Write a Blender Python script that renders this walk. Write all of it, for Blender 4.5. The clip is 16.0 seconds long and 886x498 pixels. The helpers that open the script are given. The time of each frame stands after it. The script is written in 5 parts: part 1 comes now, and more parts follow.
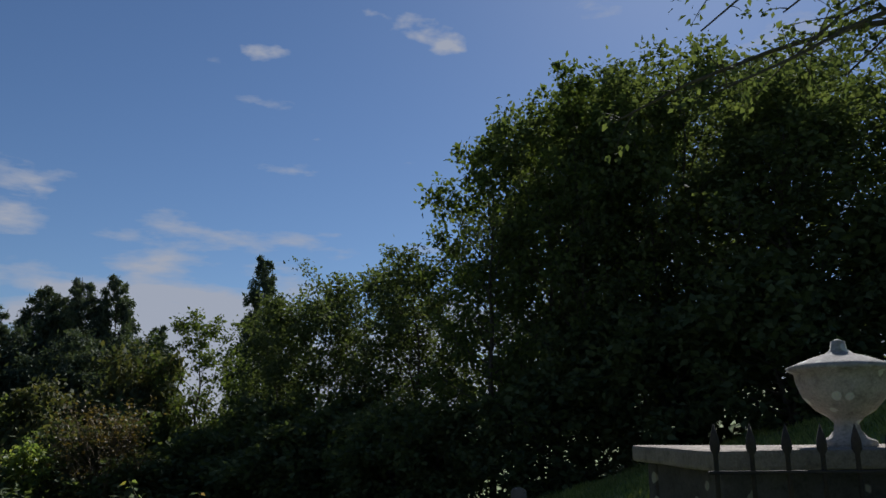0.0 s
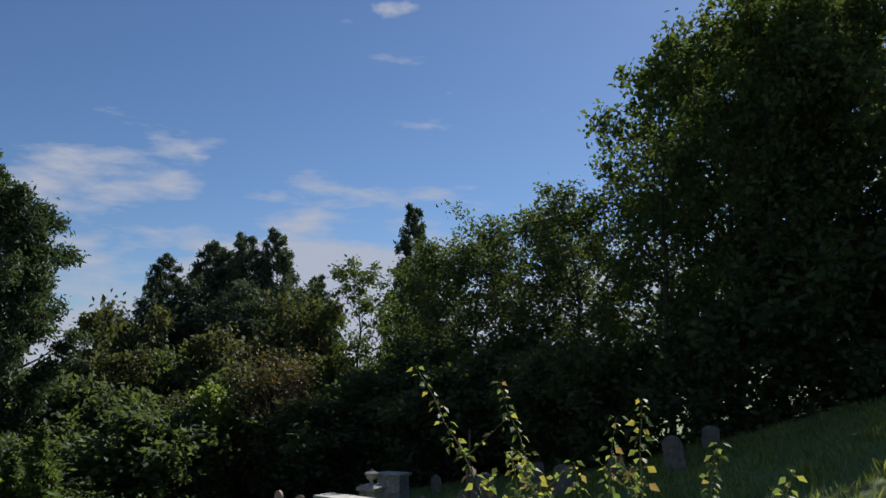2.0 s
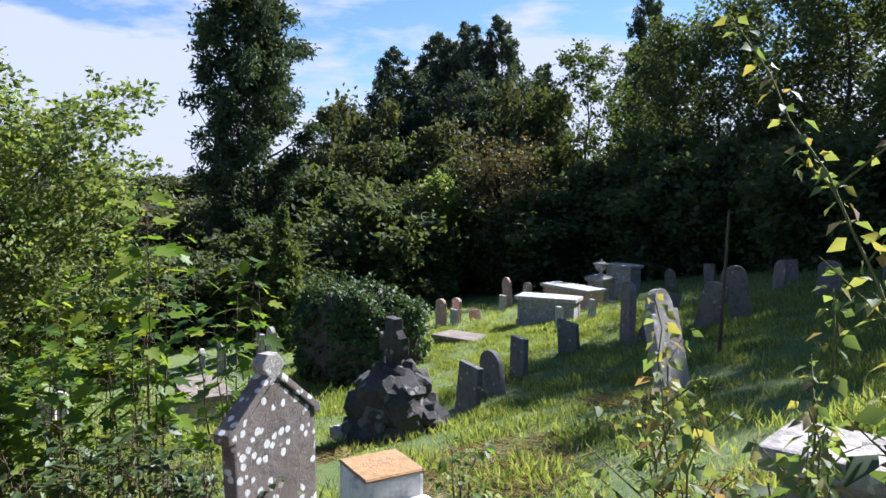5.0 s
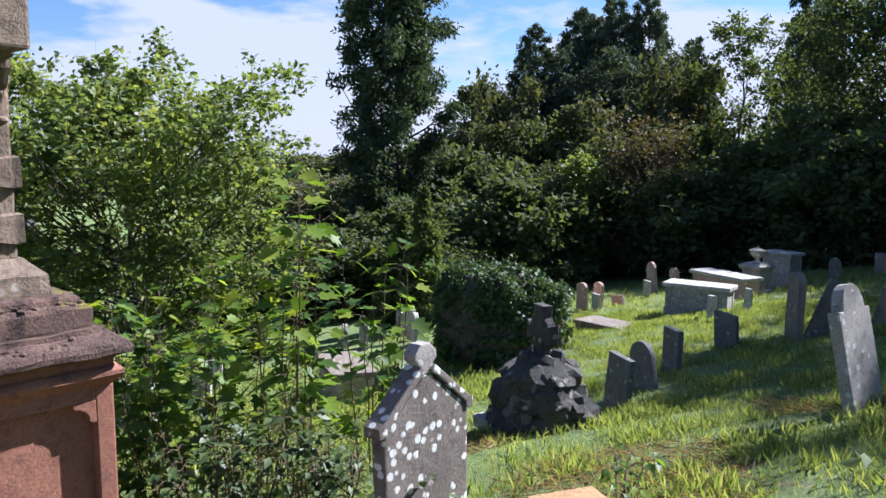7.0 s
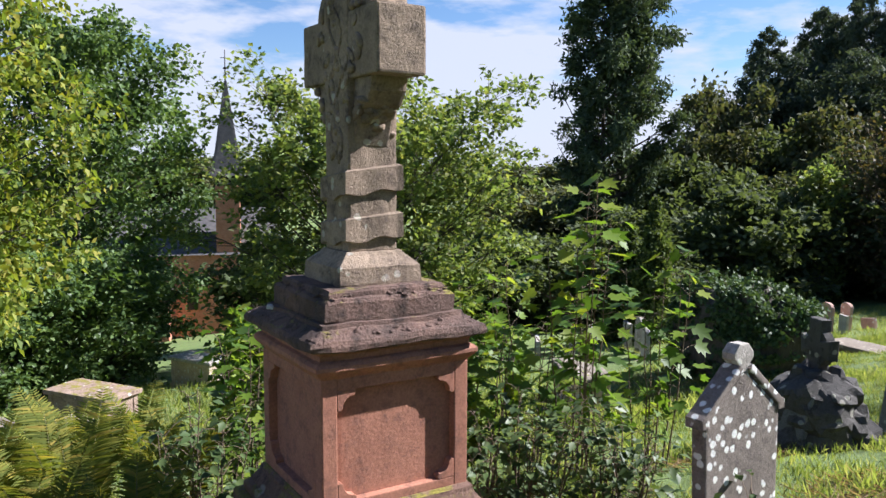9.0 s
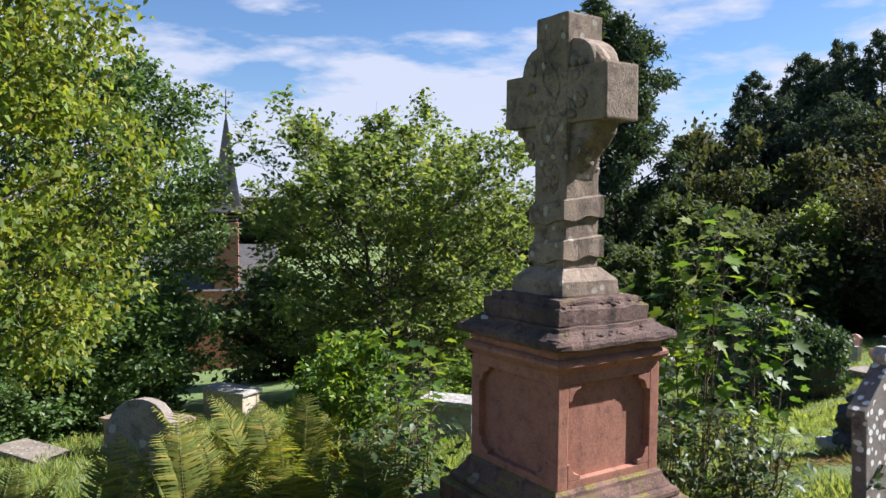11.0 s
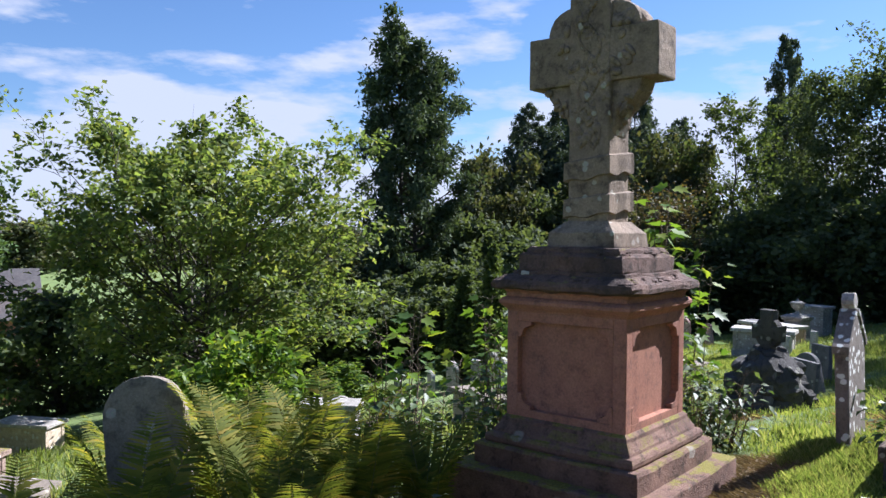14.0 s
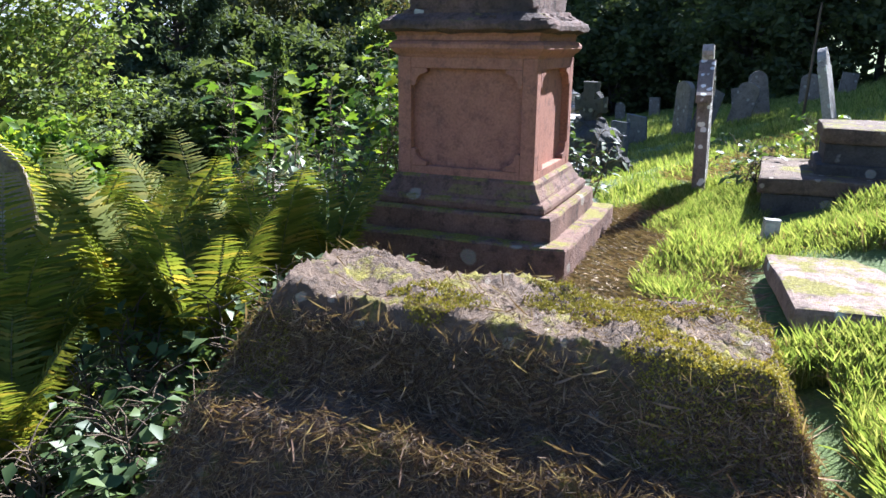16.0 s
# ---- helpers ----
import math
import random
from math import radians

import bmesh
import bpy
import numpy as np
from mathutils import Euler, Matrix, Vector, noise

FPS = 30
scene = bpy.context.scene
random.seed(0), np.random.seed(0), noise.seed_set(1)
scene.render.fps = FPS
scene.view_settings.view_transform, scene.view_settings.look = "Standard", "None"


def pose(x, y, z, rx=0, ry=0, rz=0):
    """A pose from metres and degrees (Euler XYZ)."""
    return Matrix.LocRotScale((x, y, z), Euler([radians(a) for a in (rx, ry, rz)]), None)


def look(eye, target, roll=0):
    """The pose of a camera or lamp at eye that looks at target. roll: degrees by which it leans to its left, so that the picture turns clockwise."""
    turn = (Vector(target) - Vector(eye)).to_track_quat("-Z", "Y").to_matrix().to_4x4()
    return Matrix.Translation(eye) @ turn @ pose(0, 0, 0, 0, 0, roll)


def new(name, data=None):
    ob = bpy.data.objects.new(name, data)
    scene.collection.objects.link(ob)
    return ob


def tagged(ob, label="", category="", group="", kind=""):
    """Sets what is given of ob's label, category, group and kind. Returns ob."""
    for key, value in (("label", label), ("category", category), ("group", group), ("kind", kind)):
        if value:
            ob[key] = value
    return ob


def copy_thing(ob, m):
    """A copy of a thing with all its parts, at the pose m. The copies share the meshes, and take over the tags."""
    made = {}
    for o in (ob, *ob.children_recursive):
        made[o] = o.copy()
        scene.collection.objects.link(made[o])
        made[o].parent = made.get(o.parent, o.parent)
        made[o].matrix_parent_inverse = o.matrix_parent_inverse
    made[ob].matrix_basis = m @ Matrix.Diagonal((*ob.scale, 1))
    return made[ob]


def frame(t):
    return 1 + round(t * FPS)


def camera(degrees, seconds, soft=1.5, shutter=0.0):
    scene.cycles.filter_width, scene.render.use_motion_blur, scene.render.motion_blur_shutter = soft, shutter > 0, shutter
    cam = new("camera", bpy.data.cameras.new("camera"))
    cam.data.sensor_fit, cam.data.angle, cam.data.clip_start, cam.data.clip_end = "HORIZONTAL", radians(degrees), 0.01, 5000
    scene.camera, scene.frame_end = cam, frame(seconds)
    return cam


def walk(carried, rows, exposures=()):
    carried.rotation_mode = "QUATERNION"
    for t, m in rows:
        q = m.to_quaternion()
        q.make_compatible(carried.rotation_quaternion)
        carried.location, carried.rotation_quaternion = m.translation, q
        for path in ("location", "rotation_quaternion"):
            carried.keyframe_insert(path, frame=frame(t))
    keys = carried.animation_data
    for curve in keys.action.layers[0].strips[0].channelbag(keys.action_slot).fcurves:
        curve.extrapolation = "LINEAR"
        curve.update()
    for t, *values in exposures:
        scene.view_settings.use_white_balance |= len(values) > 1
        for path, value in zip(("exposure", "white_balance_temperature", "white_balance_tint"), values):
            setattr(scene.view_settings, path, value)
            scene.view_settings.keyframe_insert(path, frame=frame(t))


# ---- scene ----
cam = camera(59.6, 16.0)
METRES, EYE, TILT, LEAN, TURN = 11.5, 1.6, 13.0, 0.0, 0.0
ROWS = [
    (0.0, 0.0, 0.0, 0.0, 0.0, 0.0, -0.0),
    (0.5, -0.0308, 0.0247, -0.0157, 1.91, -0.03, 0.46),
    (1.0, -0.0611, 0.0436, -0.0267, 4.19, -0.34, 1.09),
    (1.5, -0.0842, 0.0704, -0.0444, 7.01, -1.33, 1.8),
    (2.0, -0.1113, 0.0996, -0.0617, 10.07, -3.43, 2.42),
    (2.5, -0.1339, 0.1246, -0.0804, 13.14, -6.56, 3.05),
    (3.0, -0.1461, 0.1442, -0.0953, 16.17, -10.08, 3.63),
    (3.5, -0.1538, 0.1765, -0.1081, 19.12, -13.22, 4.21),
    (4.0, -0.1597, 0.2094, -0.1202, 21.99, -15.42, 4.79),
    (6.5, -0.1949, 0.2969, -0.1465, 32.72, -17.96, 6.73),
    (7.0, -0.2048, 0.2874, -0.1439, 36.34, -17.53, 7.34),
    (7.5, -0.212, 0.2718, -0.1401, 40.96, -16.92, 8.09),
    (8.0, -0.2121, 0.2536, -0.134, 45.72, -16.16, 8.9),
    (8.5, -0.2162, 0.2289, -0.1283, 49.46, -15.34, 9.44),
    (9.0, -0.2244, 0.2075, -0.127, 51.52, -14.48, 9.75),
    (9.5, -0.2309, 0.1689, -0.1249, 52.16, -13.5, 9.82),
    (12.0, -0.2883, -0.0235, -0.0809, 46.33, -11.03, 8.71),
    (12.5, -0.3136, -0.0494, -0.0862, 43.87, -10.83, 8.22),
    (13.0, -0.3443, -0.0709, -0.0895, 40.89, -10.63, 7.67),
    (13.5, -0.3742, -0.083, -0.1029, 37.24, -10.89, 7.01),
    (14.0, -0.4027, -0.0844, -0.1214, 33.07, -12.24, 6.33),
    (14.5, -0.4288, -0.0952, -0.138, 28.52, -15.18, 5.62),
    (15.0, -0.4554, -0.0955, -0.1537, 23.92, -19.37, 4.73),
    (15.5, -0.4804, -0.0881, -0.1677, 19.63, -23.89, 3.71),
    (16.0, -0.4987, -0.0894, -0.1668, 16.2, -27.68, 2.67),
]
walk(cam, [(t, pose(0, 0, EYE, TILT, LEAN, TURN) @ pose(METRES * x, METRES * y, METRES * z, 90 + pitch, roll, yaw)) for t, x, y, z, yaw, pitch, roll in ROWS],
     exposures=[(0.0, 0.45, 5900, 12), (1.5, 0.55, 5900, 12), (2.5, 1.0, 5800, 14), (3.5, 1.5, 5650, 17), (4.2, 1.6, 5600, 18), (7.0, 1.62, 5450, 18), (9.5, 1.6, 5800, 15), (13.0, 1.4, 5600, 15), (14.0, 1.55, 5500, 17), (15.0, 1.9, 5450, 15), (16.0, 2.2, 5350, 15)])

# ---- world and sun ----
SUN_AZ, SUN_EL = 22.0, 38.5
world = bpy.data.worlds.new("world")
scene.world = world
world.use_nodes = True
wn, wl = world.node_tree.nodes, world.node_tree.links
wn.clear()
w_out, w_bg, w_sky = wn.new("ShaderNodeOutputWorld"), wn.new("ShaderNodeBackground"), wn.new("ShaderNodeTexSky")
w_sky.sky_type, w_sky.sun_disc = "NISHITA", False
w_sky.sun_elevation, w_sky.sun_rotation = radians(SUN_EL), radians(SUN_AZ)
w_sky.air_density, w_sky.dust_density, w_sky.ozone_density = 1.0, 0.2, 5.0
w_bg.inputs["Strength"].default_value = 0.045
# thin cirrus and a low cumulus bank, thickest near the horizon
w_tc, w_map, w_n1, w_n2 = wn.new("ShaderNodeTexCoord"), wn.new("ShaderNodeMapping"), wn.new("ShaderNodeTexNoise"), wn.new("ShaderNodeTexNoise")
w_map.inputs["Scale"].default_value = (3.4, 3.4, 12.0)
w_map.inputs["Location"].default_value = (0.35, 0.1, 0.2)
w_n1.inputs["Scale"].default_value, w_n1.inputs["Detail"].default_value, w_n1.inputs["Roughness"].default_value = 1.6, 9.0, 0.56
w_n2.inputs["Scale"].default_value, w_n2.inputs["Detail"].default_value = 7.0, 5.0
w_sep, w_bank, w_thr, w_ramp, w_mix = wn.new("ShaderNodeSeparateXYZ"), wn.new("ShaderNodeMapRange"), wn.new("ShaderNodeMath"), wn.new("ShaderNodeMapRange"), wn.new("ShaderNodeMixRGB")
wl.new(w_tc.outputs["Generated"], w_map.inputs["Vector"])
wl.new(w_map.outputs["Vector"], w_n1.inputs["Vector"])
wl.new(w_tc.outputs["Generated"], w_sep.inputs["Vector"])
wl.new(w_sep.outputs["Z"], w_bank.inputs["Value"])
for key, value in (("From Min", 0.06), ("From Max", 0.3), ("To Min", 0.25), ("To Max", -0.13)):
    w_bank.inputs[key].default_value = value
w_thr.operation = "ADD"
wl.new(w_n1.outputs["Fac"], w_thr.inputs[0])
wl.new(w_bank.outputs["Result"], w_thr.inputs[1])
for key, value in (("From Min", 0.5), ("From Max", 0.64), ("To Min", 0.0), ("To Max", 0.92)):
    w_ramp.inputs[key].default_value = value
wl.new(w_thr.outputs["Value"], w_ramp.inputs["Value"])
w_map2, w_puff, w_max = wn.new("ShaderNodeMapping"), wn.new("ShaderNodeMapRange"), wn.new("ShaderNodeMath")
w_map2.inputs["Scale"].default_value = (1.0, 1.0, 2.2)
w_map2.inputs["Location"].default_value = (0.21, 0.37, 0.0)
wl.new(w_tc.outputs["Generated"], w_map2.inputs["Vector"])
wl.new(w_map2.outputs["Vector"], w_n2.inputs["Vector"])
wl.new(w_n2.outputs["Fac"], w_puff.inputs["Value"])
for key, value in (("From Min", 0.66), ("From Max", 0.73), ("To Min", 0.0), ("To Max", 0.9)):
    w_puff.inputs[key].default_value = value
w_max.operation = "MAXIMUM"
wl.new(w_ramp.outputs["Result"], w_max.inputs[0])
wl.new(w_puff.outputs["Result"], w_max.inputs[1])
wl.new(w_max.outputs["Value"], w_mix.inputs["Fac"])
wl.new(w_sky.outputs["Color"], w_mix.inputs["Color1"])
w_mix.inputs["Color2"].default_value = (6.0, 6.15, 6.6, 1)
wl.new(w_mix.outputs["Color"], w_bg.inputs["Color"])
wl.new(w_bg.outputs["Background"], w_out.inputs["Surface"])
sun = new("sun", bpy.data.lights.new("sun", "SUN"))
sun.data.energy, sun.data.angle, sun.data.color = 5.0, radians(0.53), (1.0, 0.94, 0.85)
sun_way = Vector((math.sin(radians(SUN_AZ)) * math.cos(radians(SUN_EL)), math.cos(radians(SUN_AZ)) * math.cos(radians(SUN_EL)), math.sin(radians(SUN_EL))))
sun.matrix_world = look(sun_way * 60, (0, 0, 0))


# ---- materials ----
def material(name):
    mat = bpy.data.materials.new(name)
    mat.use_nodes = True
    nt = mat.node_tree
    return mat, nt, nt.nodes["Principled BSDF"], nt.nodes["Material Output"]


def tex(nt, scale, detail=6.0, rough=0.6, kind="ShaderNodeTexNoise", coord=None):
    t = nt.nodes.new(kind)
    t.inputs["Scale"].default_value = scale
    if kind == "ShaderNodeTexNoise":
        t.inputs["Detail"].default_value, t.inputs["Roughness"].default_value = detail, rough
    if coord is not None:
        nt.links.new(coord, t.inputs["Vector"])
    return t


def place_coord(nt):
    """World position, so that the grain has one size on all things."""
    return nt.nodes.new("ShaderNodeNewGeometry").outputs["Position"]


def ramp(nt, source, stops):
    r = nt.nodes.new("ShaderNodeValToRGB")
    el = r.color_ramp.elements
    while len(el) < len(stops):
        el.new(0.5)
    for e, (at_, col) in zip(el, stops):
        e.position, e.color = at_, (*col, 1)
    nt.links.new(source, r.inputs["Fac"])
    return r.outputs["Color"]


def blend(nt, fac, a, b, mode="MIX"):
    m = nt.nodes.new("ShaderNodeMixRGB")
    m.blend_type = mode
    for key, v in (("Fac", fac), ("Color1", a), ("Color2", b)):
        if isinstance(v, (int, float)):
            m.inputs[key].default_value = v
        elif isinstance(v, tuple):
            m.inputs[key].default_value = (*v, 1)
        else:
            nt.links.new(v, m.inputs[key])
    return m.outputs["Color"]


def step(nt, source, lo, hi):
    m = nt.nodes.new("ShaderNodeMapRange")
    m.inputs["From Min"].default_value, m.inputs["From Max"].default_value = lo, hi
    nt.links.new(source, m.inputs["Value"])
    return m.outputs["Result"]


def bump(nt, bsdf, height, strength, distance=0.02):
    b = nt.nodes.new("ShaderNodeBump")
    b.inputs["Strength"].default_value, b.inputs["Distance"].default_value = strength, distance
    nt.links.new(height, b.inputs["Height"])
    nt.links.new(b.outputs["Normal"], bsdf.inputs["Normal"])


def stone(name, a, b, dirt, lichen=0.0, spot=7.0, lichen_col=(0.62, 0.62, 0.56), moss=0.0, pits=0.6, spot_r=(0.16, 0.2)):
    """Weathered stone: two tones, dark crust, pale lichen discs, moss on what faces up."""
    mat, nt, bsdf, _ = material(name)
    co = place_coord(nt)
    big, fine, mid = tex(nt, 2.3, 8, 0.65, coord=co), tex(nt, 55, 5, 0.7, coord=co), tex(nt, 9, 7, 0.7, coord=co)
    col = ramp(nt, big.outputs["Fac"], [(0.32, a), (0.68, b)])
    col = blend(nt, step(nt, mid.outputs["Fac"], 0.5, 0.72), col, dirt)
    col = blend(nt, 0.5, col, ramp(nt, fine.outputs["Fac"], [(0.3, (0.25, 0.25, 0.25)), (0.7, (0.75, 0.75, 0.75))]), "OVERLAY")
    if lichen:
        warp = nt.nodes.new("ShaderNodeVectorMath")
        warp.operation = "MULTIPLY_ADD"
        nt.links.new(mid.outputs["Color"], warp.inputs[0])
        warp.inputs[1].default_value = (0.05, 0.05, 0.05)
        nt.links.new(co, warp.inputs[2])
        v = tex(nt, spot, kind="ShaderNodeTexVoronoi", coord=warp.outputs["Vector"])
        disc = step(nt, v.outputs["Distance"], spot_r[1] * 2, spot_r[0] * 2)
        keep = nt.nodes.new("ShaderNodeSeparateColor")
        nt.links.new(v.outputs["Color"], keep.inputs["Color"])
        mul = nt.nodes.new("ShaderNodeMath")
        mul.operation = "MULTIPLY"
        nt.links.new(disc, mul.inputs[0])
        nt.links.new(step(nt, keep.outputs["Red"], 1.0 - lichen, 1.02 - lichen), mul.inputs[1])
        col = blend(nt, mul.outputs["Value"], col, blend(nt, 0.35, lichen_col, fine.outputs["Color"], "OVERLAY"))
    if moss:
        nz = nt.nodes.new("ShaderNodeNewGeometry")
        sep = nt.nodes.new("ShaderNodeSeparateXYZ")
        nt.links.new(nz.outputs["Normal"], sep.inputs["Vector"])
        m2 = nt.nodes.new("ShaderNodeMath")
        m2.operation = "MULTIPLY"
        nt.links.new(step(nt, sep.outputs["Z"], 0.3, 0.8), m2.inputs[0])
        patch = tex(nt, 4.1, 6, 0.7, coord=co)
        nt.links.new(step(nt, patch.outputs["Fac"], 0.62 - 0.25 * moss, 0.7 - 0.25 * moss), m2.inputs[1])
        col = blend(nt, m2.outputs["Value"], col, ramp(nt, fine.outputs["Fac"], [(0.3, (0.1, 0.09, 0.02)), (0.7, (0.3, 0.26, 0.05))]))
    nt.links.new(col, bsdf.inputs["Base Color"])
    bsdf.inputs["Roughness"].default_value = 0.9
    bsdf.inputs["Specular IOR Level"].default_value = 0.25
    h = blend(nt, 0.5, fine.outputs["Fac"], mid.outputs["Fac"])
    bump(nt, bsdf, h, pits, 0.03)
    return mat


def foliage(name, cols, trans=0.4, gloss=0.62, spec=0.3):
    """Leaves: each leaf takes one tone, and lets some light through."""
    mat, nt, bsdf, out = material(name)
    rnd = nt.nodes.new("ShaderNodeNewGeometry").outputs["Random Per Island"]
    n = len(cols)
    col = ramp(nt, rnd, [(i / max(1, n - 1), c) for i, c in enumerate(cols)])
    big = tex(nt, 0.55, 3, coord=place_coord(nt))
    col = blend(nt, 0.55, col, ramp(nt, big.outputs["Fac"], [(0.3, (0.28, 0.3, 0.28)), (0.7, (0.72, 0.7, 0.6))]), "OVERLAY")
    nt.links.new(col, bsdf.inputs["Base Color"])
    bsdf.inputs["Roughness"].default_value = gloss
    bsdf.inputs["Specular IOR Level"].default_value = spec
    tr, mx = nt.nodes.new("ShaderNodeBsdfTranslucent"), nt.nodes.new("ShaderNodeMixShader")
    nt.links.new(blend(nt, 1.0, col, (1.0, 1.0, 0.45), "MULTIPLY"), tr.inputs["Color"])
    mx.inputs["Fac"].default_value = trans
    nt.links.new(bsdf.outputs["BSDF"], mx.inputs[1])
    nt.links.new(tr.outputs["BSDF"], mx.inputs[2])
    nt.links.new(mx.outputs["Shader"], out.inputs["Surface"])
    return mat


def bark(name, a, b):
    mat, nt, bsdf, _ = material(name)
    co = place_coord(nt)
    mp = nt.nodes.new("ShaderNodeMapping")
    mp.inputs["Scale"].default_value = (1, 1, 0.25)
    nt.links.new(co, mp.inputs["Vector"])
    n = tex(nt, 14, 8, 0.7, coord=mp.outputs["Vector"])
    nt.links.new(ramp(nt, n.outputs["Fac"], [(0.3, a), (0.7, b)]), bsdf.inputs["Base Color"])
    bsdf.inputs["Roughness"].default_value = 0.95
    bump(nt, bsdf, n.outputs["Fac"], 0.8, 0.03)
    return mat


def ground_material():
    mat, nt, bsdf, _ = material("turf")
    co = place_coord(nt)
    big, mid, fine = tex(nt, 0.35, 5, coord=co), tex(nt, 2.2, 7, 0.65, coord=co), tex(nt, 38, 6, 0.75, coord=co)
    green = ramp(nt, fine.outputs["Fac"], [(0.25, (0.05, 0.075, 0.02)), (0.55, (0.13, 0.19, 0.045)), (0.8, (0.23, 0.28, 0.09))])
    dry = ramp(nt, fine.outputs["Fac"], [(0.25, (0.06, 0.042, 0.022)), (0.75, (0.27, 0.2, 0.11))])
    col = blend(nt, step(nt, mid.outputs["Fac"], 0.56, 0.72), green, dry)
    col = blend(nt, 0.5, col, ramp(nt, big.outputs["Fac"], [(0.3, (0.35, 0.35, 0.35)), (0.7, (0.68, 0.66, 0.55))]), "OVERLAY")
    nt.links.new(col, bsdf.inputs["Base Color"])
    bsdf.inputs["Roughness"].default_value = 0.95
    bump(nt, bsdf, fine.outputs["Fac"], 0.8, 0.05)
    return mat


M_TURF = ground_material()
M_RED = stone("red_sandstone", (0.28, 0.125, 0.082), (0.37, 0.172, 0.112), (0.17, 0.088, 0.066), pits=0.25)
M_REDMOSS = stone("mossy_red_sandstone", (0.13, 0.078, 0.058), (0.26, 0.155, 0.112), (0.045, 0.034, 0.028), 0.15, 6.0, (0.3, 0.26, 0.21), moss=0.6, pits=1.0)
M_CAPST = stone("crusted_red_sandstone", (0.085, 0.06, 0.05), (0.19, 0.115, 0.088), (0.026, 0.022, 0.02), moss=0.22, pits=1.3)
M_CROSS = stone("pale_weathered_sandstone", (0.155, 0.115, 0.084), (0.31, 0.235, 0.168), (0.065, 0.05, 0.04), 0.12, 14.0, (0.36, 0.33, 0.27), pits=0.7)
M_GREY = stone("grey_headstone", (0.27, 0.25, 0.22), (0.38, 0.35, 0.31), (0.14, 0.13, 0.11), 0.35, 11.0, (0.5, 0.5, 0.44), pits=0.6)
M_DARK = stone("dark_slate", (0.1, 0.1, 0.1), (0.17, 0.165, 0.16), (0.06, 0.06, 0.06), 0.12, 13.0, (0.3, 0.3, 0.27), pits=0.5)
M_LICHEN = stone("lichen_spotted_slate", (0.135, 0.112, 0.096), (0.21, 0.178, 0.152), (0.085, 0.072, 0.062), 0.85, 12.0, (0.66, 0.66, 0.62), pits=0.5, spot_r=(0.15, 0.19))
M_WEATHERED = stone("weathered_brown_grey_stone", (0.17, 0.14, 0.11), (0.26, 0.22, 0.175), (0.09, 0.075, 0.06), 0.15, 9.0, (0.36, 0.33, 0.27), pits=0.7)
M_PALE = stone("pale_limestone", (0.33, 0.31, 0.27), (0.46, 0.44, 0.4), (0.2, 0.18, 0.155), 0.2, 9.0, (0.55, 0.54, 0.48), pits=0.4)
M_BUFF = stone("buff_sandstone", (0.38, 0.3, 0.21), (0.48, 0.395, 0.29), (0.22, 0.175, 0.125), 0.3, 8.0, (0.5, 0.48, 0.42), moss=0.25, pits=0.6)
M_PINK = stone("pink_sandstone", (0.4, 0.25, 0.2), (0.5, 0.34, 0.28), (0.25, 0.17, 0.14), 0.2, 9.0, pits=0.5)
M_LEDGER = stone("mossy_pink_ledger", (0.22, 0.155, 0.12), (0.36, 0.265, 0.215), (0.085, 0.06, 0.042), 0.1, 8.0, moss=0.5, pits=1.0)
M_MOSSY = stone("moss_grown_stone", (0.1, 0.07, 0.048), (0.2, 0.142, 0.098), (0.045, 0.034, 0.025), 0.12, 16.0, (0.3, 0.25, 0.19), moss=0.35, pits=1.2)
M_RUBBLE = stone("dark_rubble", (0.05, 0.047, 0.044), (0.1, 0.093, 0.085), (0.03, 0.028, 0.026), 0.15, 9.0, (0.25, 0.24, 0.2), pits=1.0)
M_BRICK = stone("church_sandstone", (0.42, 0.17, 0.1), (0.5, 0.24, 0.16), (0.26, 0.12, 0.08), pits=0.3)
M_SLATE = stone("roof_slate", (0.075, 0.072, 0.075), (0.12, 0.112, 0.11), (0.05, 0.048, 0.048), pits=0.3)
M_IRON = stone("rusted_iron", (0.03, 0.028, 0.027), (0.06, 0.045, 0.035), (0.02, 0.018, 0.017), pits=0.3)
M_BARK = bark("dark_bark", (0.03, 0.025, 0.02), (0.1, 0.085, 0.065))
M_TWIG = bark("brown_stem", (0.07, 0.05, 0.03), (0.18, 0.13, 0.08))
M_STEM = bark("green_stem", (0.09, 0.1, 0.03), (0.2, 0.18, 0.07))
F_WOOD = foliage("woodland_leaves", [(0.06, 0.084, 0.04), (0.092, 0.118, 0.054), (0.12, 0.148, 0.068)], 0.46, 0.85, 0.4)
F_ASH = foliage("ash_leaves", [(0.05, 0.076, 0.026), (0.09, 0.125, 0.04), (0.12, 0.15, 0.048)], 0.45, 0.85, 0.4)
F_CON = foliage("conifer_needles", [(0.045, 0.068, 0.05), (0.075, 0.1, 0.068), (0.1, 0.122, 0.08)], 0.26, 0.85, 0.4)
F_TALL = foliage("cypress_sprays", [(0.046, 0.072, 0.044), (0.076, 0.108, 0.06), (0.1, 0.132, 0.07)], 0.26, 0.85, 0.4)
F_CHERRY = foliage("cherry_leaves", [(0.095, 0.14, 0.055), (0.15, 0.205, 0.07), (0.2, 0.255, 0.08), (0.27, 0.28, 0.09)], 0.56, 0.55, 0.3)
F_YELLOW = foliage("turning_leaves", [(0.1, 0.15, 0.03), (0.17, 0.23, 0.04), (0.24, 0.28, 0.045), (0.31, 0.28, 0.05)], 0.5)
